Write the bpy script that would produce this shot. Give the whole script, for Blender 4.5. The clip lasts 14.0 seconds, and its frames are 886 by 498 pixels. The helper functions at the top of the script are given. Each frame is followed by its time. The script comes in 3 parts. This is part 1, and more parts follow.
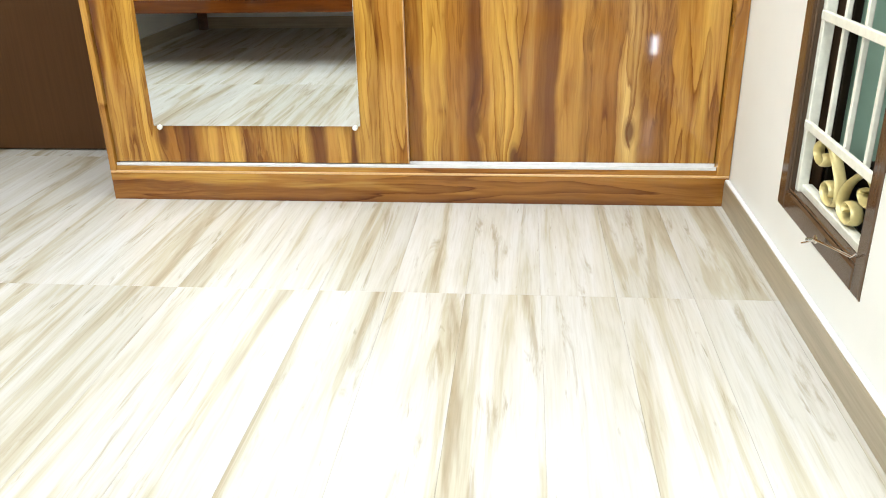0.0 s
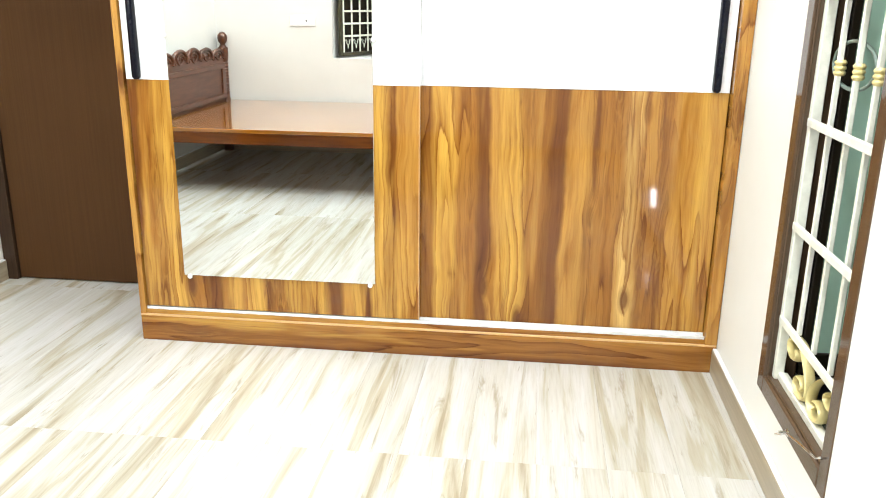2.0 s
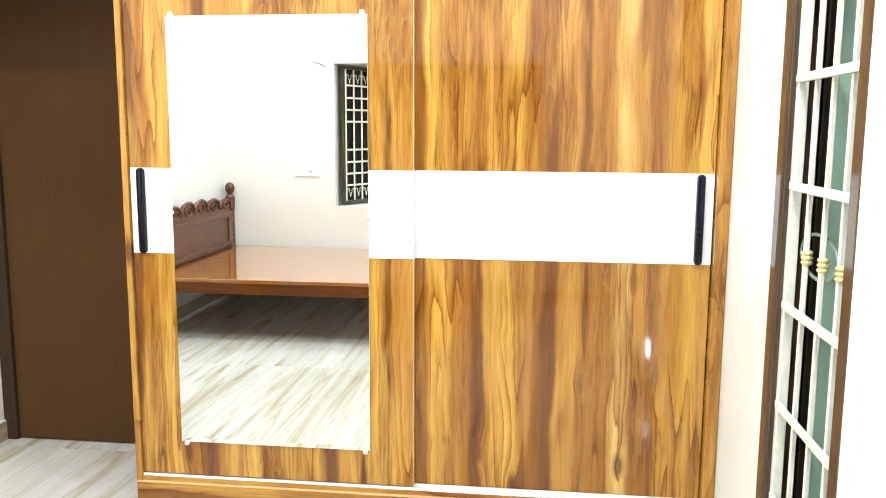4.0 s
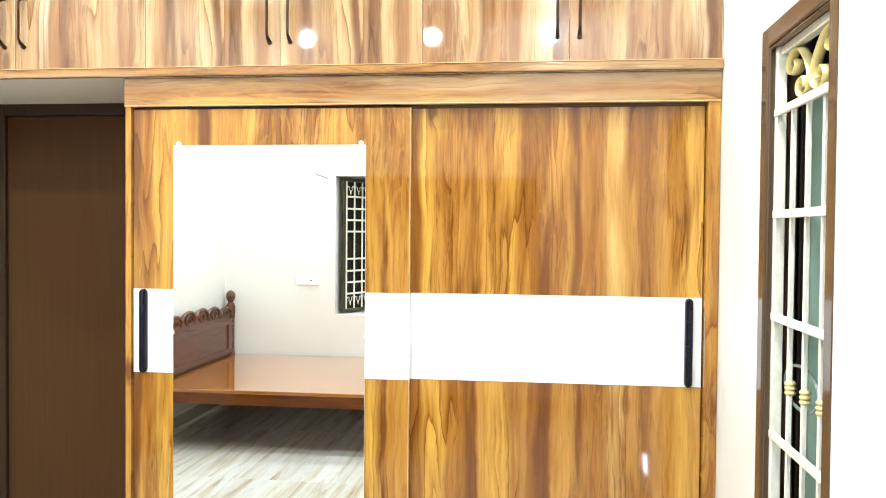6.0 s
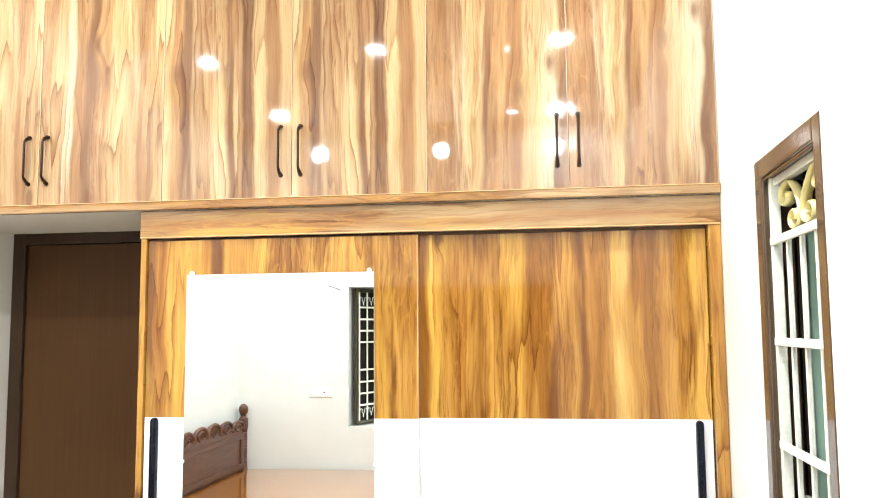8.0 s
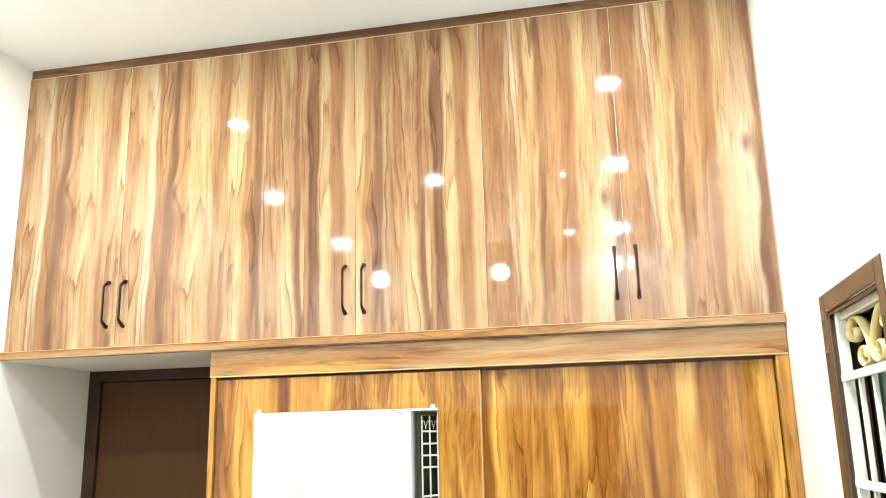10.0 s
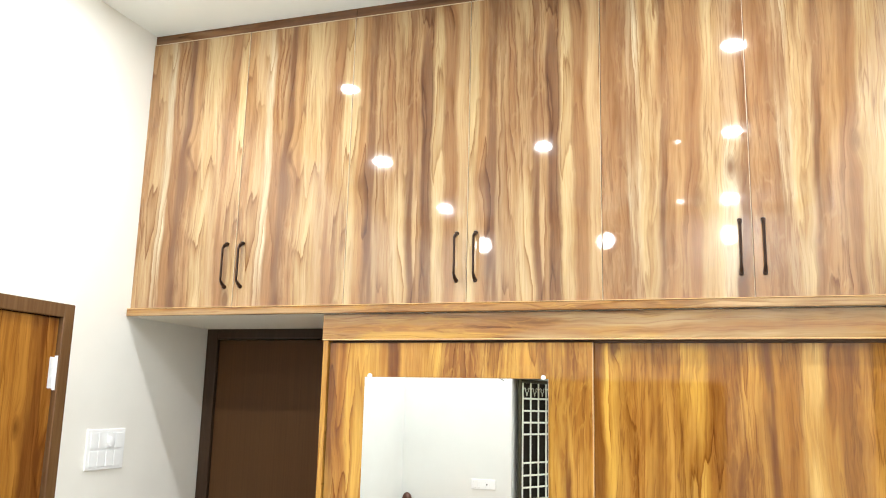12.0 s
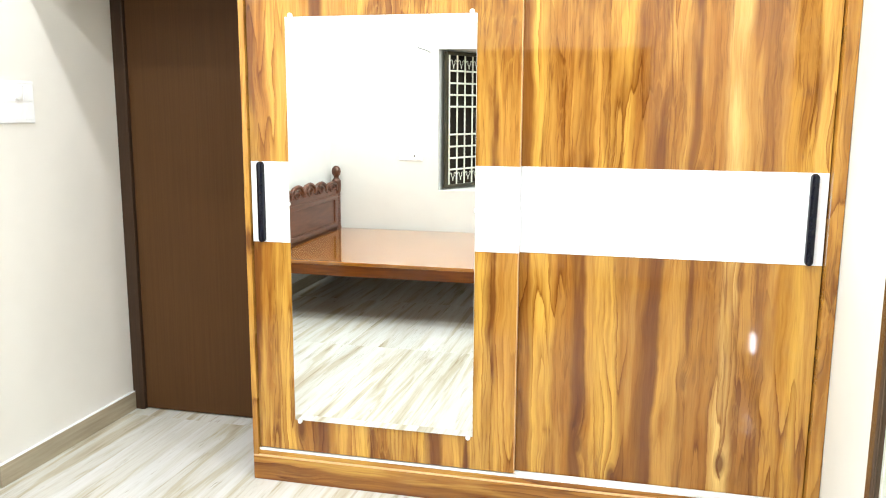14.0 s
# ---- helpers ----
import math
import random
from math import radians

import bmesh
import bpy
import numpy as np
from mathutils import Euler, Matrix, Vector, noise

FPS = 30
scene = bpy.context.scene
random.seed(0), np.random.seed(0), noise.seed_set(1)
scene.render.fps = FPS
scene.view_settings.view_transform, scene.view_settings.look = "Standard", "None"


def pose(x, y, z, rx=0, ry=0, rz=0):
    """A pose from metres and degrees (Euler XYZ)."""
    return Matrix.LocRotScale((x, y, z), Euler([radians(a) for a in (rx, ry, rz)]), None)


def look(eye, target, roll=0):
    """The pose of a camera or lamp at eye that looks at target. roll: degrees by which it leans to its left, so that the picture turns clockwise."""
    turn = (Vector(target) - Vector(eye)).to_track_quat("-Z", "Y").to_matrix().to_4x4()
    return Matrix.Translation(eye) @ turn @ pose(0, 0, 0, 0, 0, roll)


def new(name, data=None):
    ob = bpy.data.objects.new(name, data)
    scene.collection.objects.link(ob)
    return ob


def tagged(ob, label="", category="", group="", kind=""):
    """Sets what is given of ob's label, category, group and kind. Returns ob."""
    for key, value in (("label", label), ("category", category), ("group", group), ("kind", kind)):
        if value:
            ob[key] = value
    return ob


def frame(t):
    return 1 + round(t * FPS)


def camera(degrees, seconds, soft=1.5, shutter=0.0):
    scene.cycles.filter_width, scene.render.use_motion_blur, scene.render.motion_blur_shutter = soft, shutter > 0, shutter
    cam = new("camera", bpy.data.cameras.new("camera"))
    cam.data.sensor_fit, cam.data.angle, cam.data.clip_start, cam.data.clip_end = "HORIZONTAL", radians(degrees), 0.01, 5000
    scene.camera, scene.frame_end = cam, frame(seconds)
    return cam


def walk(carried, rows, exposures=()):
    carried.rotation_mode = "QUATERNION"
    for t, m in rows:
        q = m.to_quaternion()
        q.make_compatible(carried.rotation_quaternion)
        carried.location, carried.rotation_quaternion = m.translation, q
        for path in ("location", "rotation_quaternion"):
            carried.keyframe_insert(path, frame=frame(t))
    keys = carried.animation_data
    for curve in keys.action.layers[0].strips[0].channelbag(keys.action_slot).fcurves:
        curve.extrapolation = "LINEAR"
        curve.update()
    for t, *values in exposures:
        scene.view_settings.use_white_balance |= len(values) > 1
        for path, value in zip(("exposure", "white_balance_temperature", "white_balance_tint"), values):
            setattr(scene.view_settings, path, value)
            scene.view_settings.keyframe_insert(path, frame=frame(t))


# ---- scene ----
cam = camera(56.6, 14.0, soft=1.0)
PATH = [
    (0, (1.455, -2.666, 0.99), (1.267, -0.841, 0.193), -1.3),
    (0.5, (1.425, -2.665, 1.073), (1.252, -0.82, 0.32), -0.6),
    (1, (1.453, -2.686, 1.141), (1.262, -0.826, 0.433), -0.2),
    (1.5, (1.449, -2.74, 1.213), (1.253, -0.861, 0.557), 0.4),
    (2, (1.466, -2.785, 1.27), (1.255, -0.884, 0.688), 0.8),
    (2.5, (1.472, -2.797, 1.321), (1.272, -0.872, 0.814), 1.0),
    (3, (1.483, -2.811, 1.365), (1.273, -0.866, 0.948), 0.8),
    (5.5, (1.536, -2.869, 1.509), (1.292, -0.888, 1.382), 0.2),
    (6, (1.539, -2.897, 1.525), (1.3, -0.912, 1.479), 0.5),
    (6.5, (1.541, -2.924, 1.55), (1.302, -0.939, 1.595), 0.7),
    (7, (1.553, -2.924, 1.57), (1.317, -0.941, 1.673), 0.4),
    (9.5, (1.585, -2.985, 1.687), (1.23, -1.054, 2.066), -2.1),
    (10, (1.578, -2.996, 1.699), (1.175, -1.092, 2.16), -1.3),
    (10.5, (1.56, -3.009, 1.714), (1.121, -1.126, 2.226), -0.2),
    (11, (1.542, -3.017, 1.726), (1.075, -1.149, 2.267), 0.7),
    (11.5, (1.538, -2.997, 1.728), (0.952, -1.16, 2.261), 1.9),
    (12, (1.516, -2.971, 1.721), (0.878, -1.113, 2.098), 1.4),
    (12.5, (1.502, -2.935, 1.673), (0.877, -1.044, 1.849), 1.2),
    (13, (1.479, -2.925, 1.612), (0.903, -1.01, 1.601), 0.7),
    (13.5, (1.479, -2.904, 1.548), (0.94, -0.987, 1.361), -0.0),
    (14, (1.49, -2.899, 1.508), (1.028, -0.983, 1.166), 0.3),
]
EXPOSURES = [(0, -0.24), (0.5, -0.2), (1.0, -0.1), (1.5, -0.04), (3.0, 0.05), (5.5, -0.05), (6.5, -0.05), (9.5, -0.02), (10.0, -0.06), (10.5, -0.18),
             (11.0, -0.28), (12.0, -0.32), (12.5, -0.2), (13.0, 0.03), (14.0, 0.1)]
walk(cam, [(t, look(eye, target, roll)) for t, eye, target, roll in PATH], EXPOSURES)

# ---- world, lamps, exposure ----
world = bpy.data.worlds.new("night")
scene.world = world
world.use_nodes = True
world.node_tree.nodes["Background"].inputs["Color"].default_value = (0.012, 0.016, 0.024, 1)
world.node_tree.nodes["Background"].inputs["Strength"].default_value = 0.12

W = 2.134            # right side of the wardrobe
XR = 2.140           # right wall
XL = -0.945          # left wall beside the wardrobe
XB = -1.22           # left wall beside the bed
YB = -4.03          # back wall
YN = 0.603           # wall behind the wardrobe
ZC = 3.39            # ceiling
LAMPS = [(-0.33, -0.82), (1.61, -0.80), (-0.68, -2.10), (0.48, -2.05), (1.62, -2.03), (-0.68, -3.48), (1.62, -3.68)]
LAMP_WATTS = 30.0


# ---- material helpers ----
def material(name, rough=0.5, metal=0.0, colour=(0.5, 0.5, 0.5)):
    m = bpy.data.materials.new(name)
    m.use_nodes = True
    b = m.node_tree.nodes["Principled BSDF"]
    b.inputs["Base Color"].default_value = (*colour, 1)
    b.inputs["Roughness"].default_value = rough
    b.inputs["Metallic"].default_value = metal
    return m, m.node_tree, b


def math_node(tree, op, a, b=0.0, c=0.0):
    n = tree.nodes.new("ShaderNodeMath")
    n.operation = op
    for i, v in enumerate((a, b, c)):
        if hasattr(v, "default_value"):
            tree.links.new(v, n.inputs[i])
        else:
            n.inputs[i].default_value = v
    return n.outputs[0]


def scaled(tree, vector, scale, offset=(0, 0, 0)):
    n = tree.nodes.new("ShaderNodeMapping")
    n.inputs["Scale"].default_value = scale
    n.inputs["Location"].default_value = offset
    tree.links.new(vector, n.inputs["Vector"])
    return n.outputs["Vector"]


def noise_of(tree, vector, scale, detail=3.0, rough=0.55, distortion=0.0):
    n = tree.nodes.new("ShaderNodeTexNoise")
    n.inputs["Scale"].default_value = scale
    n.inputs["Detail"].default_value = detail
    n.inputs["Roughness"].default_value = rough
    n.inputs["Distortion"].default_value = distortion
    tree.links.new(vector, n.inputs["Vector"])
    return n.outputs["Fac"]


def ramp_of(tree, fac, stops, smooth="EASE"):
    n = tree.nodes.new("ShaderNodeValToRGB")
    n.color_ramp.interpolation = smooth
    els = n.color_ramp.elements
    while len(els) < len(stops):
        els.new(0.5)
    for e, (p, c) in zip(els, stops):
        e.position = p
        e.color = (*c, 1) if len(c) == 3 else c
    tree.links.new(fac, n.inputs["Fac"])
    return n.outputs["Color"]


def mixed(tree, mode, fac, a, b):
    n = tree.nodes.new("ShaderNodeMix")
    n.data_type, n.blend_type = "RGBA", mode
    for socket, v in ((n.inputs[0], fac), (n.inputs[6], a), (n.inputs[7], b)):
        if hasattr(v, "default_value"):
            tree.links.new(v, socket)
        else:
            socket.default_value = v if not isinstance(v, tuple) else (*v, 1)
    return n.outputs[2]


def bumped(tree, bsdf, height, strength, distance):
    n = tree.nodes.new("ShaderNodeBump")
    n.inputs["Strength"].default_value = strength
    n.inputs["Distance"].default_value = distance
    tree.links.new(height, n.inputs["Height"])
    tree.links.new(n.outputs["Normal"], bsdf.inputs["Normal"])


GOLD, TAN, MID = (0.52, 0.295, 0.056), (0.425, 0.214, 0.042), (0.330, 0.147, 0.026)
ROSE, DARK = (0.253, 0.104, 0.018), (0.160, 0.057, 0.012)
PALE = (0.56, 0.35, 0.11)
# same teak for the overhead doors, with light and gloss haze put into colour
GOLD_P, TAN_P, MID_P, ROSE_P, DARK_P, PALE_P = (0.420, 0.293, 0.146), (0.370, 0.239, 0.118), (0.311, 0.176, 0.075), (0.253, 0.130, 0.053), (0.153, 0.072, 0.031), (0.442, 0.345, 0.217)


def bands(*pairs, sharp=0.06, fade=0.72):
    """Stops of a ramp from (width, colour) pairs, each band with one sharp and one fading side."""
    total, at, stops = sum(w for w, _ in pairs), 0.0, []
    for w, c in pairs:
        w /= total
        stops += [(at + w * sharp, c), (at + w * fade, c)]
        at += w
    return stops


SHEET_WIDE = bands((20, DARK), (35, ROSE), (60, GOLD), (50, MID), (35, DARK), (20, TAN), (75, GOLD), (60, ROSE), (30, DARK), (55, TAN), (14, DARK),
                   (75, MID), (45, PALE), (70, ROSE), (60, TAN), (55, GOLD))
SHEET_MIRROR = bands((20, DARK), (30, MID), (75, GOLD), (30, MID), (25, DARK), (60, TAN), (40, GOLD), (30, DARK), (60, ROSE), (50, GOLD), (30, DARK),
                     (50, TAN), (12, DARK), (45, GOLD), (10, DARK), (40, TAN))
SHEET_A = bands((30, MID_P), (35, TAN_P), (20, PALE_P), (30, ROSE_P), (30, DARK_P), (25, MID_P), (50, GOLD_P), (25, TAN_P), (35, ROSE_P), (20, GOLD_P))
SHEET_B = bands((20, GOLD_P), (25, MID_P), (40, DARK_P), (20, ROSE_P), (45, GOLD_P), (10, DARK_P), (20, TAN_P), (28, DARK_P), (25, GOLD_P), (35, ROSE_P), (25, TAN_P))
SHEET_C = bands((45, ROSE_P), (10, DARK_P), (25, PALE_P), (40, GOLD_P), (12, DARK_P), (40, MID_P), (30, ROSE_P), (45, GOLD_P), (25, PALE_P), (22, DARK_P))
SHEET_STILE = bands((45, MID), (20, ROSE), (40, TAN), (35, GOLD), (30, MID), (40, TAN))
SHEET_CROSS_P = bands((30, TAN_P), (16, MID_P), (34, TAN_P), (16, ROSE_P), (30, GOLD_P), (12, MID_P), (34, TAN_P), (16, ROSE_P))
SHEET_CROSS = bands((24, MID), (12, DARK), (24, ROSE), (16, MID), (24, ROSE), (10, DARK), (22, MID), (14, ROSE))


def laminate(name, start, width, along="z", jitter=0.0, rough=0.06, stops=SHEET_WIDE, shift=0.0, brown=ROSE, light=GOLD, ink=(0.115, 0.037, 0.008), gloss=0.5):
    """Glossy printed teak laminate: bands, streaks, dark contour lines, knots."""
    m, tree, b = material(name, rough)
    pos = tree.nodes.new("ShaderNodeNewGeometry").outputs["Position"]
    sep = tree.nodes.new("ShaderNodeSeparateXYZ")
    tree.links.new(pos, sep.inputs[0])
    across, v = {"z": (sep.outputs["X"], sep.outputs["Z"]), "x": (sep.outputs["Z"], sep.outputs["X"]), "y": (sep.outputs["Y"], sep.outputs["Z"])}[along]
    rnd = tree.nodes.new("ShaderNodeObjectInfo").outputs["Random"]
    v = math_node(tree, "ADD", v, math_node(tree, "MULTIPLY", rnd, jitter))
    x = math_node(tree, "SUBTRACT", across, start)
    x = math_node(tree, "MULTIPLY", math_node(tree, "FRACT", math_node(tree, "DIVIDE", x, width)), width)
    comb = tree.nodes.new("ShaderNodeCombineXYZ")
    tree.links.new(x, comb.inputs[0])
    tree.links.new(v, comb.inputs[1])
    comb.inputs[2].default_value = shift * 3.7
    flat = comb.outputs[0]
    # sparse knots, which pull the grain lines aside
    vor = tree.nodes.new("ShaderNodeTexVoronoi")
    vor.inputs["Scale"].default_value = 1.0
    tree.links.new(scaled(tree, flat, (7.5, 2.8, 1), (shift, 0.37 + shift, 0)), vor.inputs["Vector"])
    chosen = tree.nodes.new("ShaderNodeSeparateColor")
    tree.links.new(vor.outputs["Color"], chosen.inputs[0])
    chosen = math_node(tree, "GREATER_THAN", chosen.outputs[0], 0.5)
    near = math_node(tree, "MAXIMUM", math_node(tree, "SUBTRACT", 1.0, math_node(tree, "MULTIPLY", vor.outputs["Distance"], 2.1)), 0.0)
    knot = math_node(tree, "MULTIPLY", math_node(tree, "POWER", near, 2.4), chosen)
    wob = noise_of(tree, scaled(tree, flat, (3.0, 0.8, 1)), 1.0, 2, 0.5)
    wob2 = noise_of(tree, scaled(tree, flat, (11.0, 4.2, 1), (3.1, 0, 0)), 1.0, 3, 0.6)
    bend = math_node(tree, "ADD", math_node(tree, "MULTIPLY", math_node(tree, "SUBTRACT", wob, 0.5), 0.075),
                     math_node(tree, "MULTIPLY", math_node(tree, "SUBTRACT", wob2, 0.5), 0.030))
    bend = math_node(tree, "ADD", bend, math_node(tree, "MULTIPLY", knot, 0.034))
    xb = math_node(tree, "ADD", x, bend)
    u = math_node(tree, "PINGPONG", math_node(tree, "DIVIDE", xb, width), 1.0)
    base = ramp_of(tree, u, stops, "LINEAR")
    grain = tree.nodes.new("ShaderNodeCombineXYZ")
    tree.links.new(xb, grain.inputs[0])
    tree.links.new(v, grain.inputs[1])
    grain.inputs[2].default_value = shift * 5.3
    grain = grain.outputs[0]
    streak = noise_of(tree, scaled(tree, grain, (26, 1.9, 1)), 1.0, 4, 0.6)
    fine = noise_of(tree, scaled(tree, grain, (150, 4.0, 1)), 1.0, 3, 0.6)
    rings = noise_of(tree, scaled(tree, grain, (9.0, 0.55, 1), (5.5, 0, 0)), 1.0, 2, 0.45)
    where = noise_of(tree, scaled(tree, flat, (7.0, 1.6, 1), (9, 4, 0)), 1.0, 2, 0.5)
    patch = noise_of(tree, scaled(tree, flat, (9.0, 0.9, 1), (7, 2, 0)), 1.0, 3, 0.5)
    c = mixed(tree, "MIX", ramp_of(tree, patch, [(0.50, (0, 0, 0)), (0.60, (0.7, 0.7, 0.7))]), base, brown)
    other = noise_of(tree, scaled(tree, flat, (10.0, 1.0, 1), (1.3, 6, 0)), 1.0, 3, 0.55)
    c = mixed(tree, "MIX", ramp_of(tree, other, [(0.53, (0, 0, 0)), (0.62, (0.65, 0.65, 0.65))]), c, light)
    c = mixed(tree, "MULTIPLY", 1.0, c, ramp_of(tree, streak, [(0.30, (1.10, 1.12, 1.14)), (0.48, (1, 1, 1)), (0.60, (0.86, 0.79, 0.72)), (0.72, (0.66, 0.55, 0.46))], "LINEAR"))
    # growth rings: each dark on one side, fading to the next, in nested arches
    saw = math_node(tree, "FRACT", math_node(tree, "ADD", math_node(tree, "MULTIPLY", rings, 9.0), math_node(tree, "MULTIPLY", fine, 0.16)))
    saw = ramp_of(tree, saw, [(0.0, (0.86, 0.80, 0.74)), (0.03, (0.42, 0.28, 0.18)), (0.09, (0.68, 0.56, 0.45)), (0.34, (0.96, 0.94, 0.92)), (0.75, (1.12, 1.14, 1.14)), (1.0, (1.06, 1.06, 1.05))], "LINEAR")
    gate = ramp_of(tree, where, [(0.44, (0.10, 0.10, 0.10)), (0.58, (0.98, 0.98, 0.98))], "LINEAR")
    c = mixed(tree, "MULTIPLY", gate, c, saw)
    hair = noise_of(tree, scaled(tree, grain, (46, 1.6, 1), (2.5, 8, 0)), 1.0, 2, 0.5)
    hair = math_node(tree, "ABSOLUTE", math_node(tree, "SUBTRACT", hair, 0.5))
    hair = ramp_of(tree, hair, [(0.0, (0.8, 0.8, 0.8)), (0.016, (0.36, 0.36, 0.36)), (0.036, (0, 0, 0))], "LINEAR")
    here = ramp_of(tree, patch, [(0.40, (0.10, 0.10, 0.10)), (0.58, (0.85, 0.85, 0.85))], "LINEAR")
    c = mixed(tree, "MIX", mixed(tree, "MULTIPLY", 1.0, hair, here), c, tuple(v * 1.2 for v in ink))
    # pale feathered figure in the brown heartwood
    feather = noise_of(tree, scaled(tree, grain, (30, 5.0, 1), (4.5, 3, 0)), 1.0, 3, 0.55, 0.5)
    feather = math_node(tree, "ABSOLUTE", math_node(tree, "SUBTRACT", feather, 0.5))
    feather = ramp_of(tree, feather, [(0.0, (0.36, 0.36, 0.36)), (0.06, (0, 0, 0))], "LINEAR")
    c = mixed(tree, "MIX", mixed(tree, "MULTIPLY", 1.0, feather, ramp_of(tree, patch, [(0.50, (0, 0, 0)), (0.62, (0.8, 0.8, 0.8))], "LINEAR")), c, light)
    c = mixed(tree, "MULTIPLY", 0.36, c, ramp_of(tree, fine, [(0.3, (0.70, 0.62, 0.55)), (0.6, (1.12, 1.12, 1.12))]))
    c = mixed(tree, "MIX", ramp_of(tree, knot, [(0.30, (0, 0, 0)), (0.44, (0.35, 0.35, 0.35)), (0.66, (0.85, 0.85, 0.85))]), c, ink)
    tree.links.new(c, b.inputs["Base Color"])
    smudge = noise_of(tree, scaled(tree, pos, (1.7, 1.7, 1.3)), 1.0, 4, 0.6)
    tree.links.new(math_node(tree, "ADD", rough - 0.03, math_node(tree, "MULTIPLY", smudge, 0.05)), b.inputs["Roughness"])
    b.inputs["Specular IOR Level"].default_value = gloss
    bumped(tree, b, noise_of(tree, scaled(tree, pos, (6, 6, 3)), 1.0, 2, 0.5), 0.025, 0.02)
    return m


def plaster(name, colour, blotch=0.03):
    m, tree, b = material(name, 0.55)
    pos = tree.nodes.new("ShaderNodeNewGeometry").outputs["Position"]
    big = noise_of(tree, pos, 1.3, 4, 0.6)
    dark = tuple(c * (1 - blotch * 2) for c in colour)
    light = tuple(min(0.95, c * (1 + blotch)) for c in colour)
    tree.links.new(ramp_of(tree, big, [(0.3, dark), (0.7, light)], "LINEAR"), b.inputs["Base Color"])
    fine = noise_of(tree, pos, 170, 3, 0.6)
    roll = noise_of(tree, pos, 12, 3, 0.5)
    bumped(tree, b, math_node(tree, "ADD", math_node(tree, "MULTIPLY", fine, 0.4), roll), 0.12, 0.004)
    return m


def grained(name, colour, dark, rough, axis=(60, 60, 1.5), bump=0.1):
    """Painted or polished timber with fine grain along one axis."""
    m, tree, b = material(name, rough)
    pos = tree.nodes.new("ShaderNodeNewGeometry").outputs["Position"]
    g = noise_of(tree, scaled(tree, pos, axis), 1.0, 4, 0.6, 0.3)
    big = noise_of(tree, pos, 2.3, 3, 0.5)
    f = math_node(tree, "ADD", math_node(tree, "MULTIPLY", g, 0.7), math_node(tree, "MULTIPLY", big, 0.3))
    tree.links.new(ramp_of(tree, f, [(0.36, dark), (0.62, colour)], "LINEAR"), b.inputs["Base Color"])
    tree.links.new(math_node(tree, "ADD", rough - 0.04, math_node(tree, "MULTIPLY", big, 0.09)), b.inputs["Roughness"])
    bumped(tree, b, g, bump, 0.002)
    return m


def plain(name, colour, rough=0.4, metal=0.0, wear=0.08):
    m, tree, b = material(name, rough, metal)
    pos = tree.nodes.new("ShaderNodeNewGeometry").outputs["Position"]
    f = noise_of(tree, pos, 38, 4, 0.6)
    tree.links.new(ramp_of(tree, f, [(0.3, tuple(c * (1 - wear) for c in colour)), (0.7, tuple(min(1, c * (1 + wear)) for c in colour))], "LINEAR"),
                   b.inputs["Base Color"])
    tree.links.new(math_node(tree, "ADD", max(0.02, rough - 0.05), math_node(tree, "MULTIPLY", f, 0.1)), b.inputs["Roughness"])
    return m


def glow(name, colour, strength):
    m, tree, b = material(name, 0.5)
    b.inputs["Emission Color"].default_value = (*colour, 1)
    b.inputs["Emission Strength"].default_value = strength
    return m


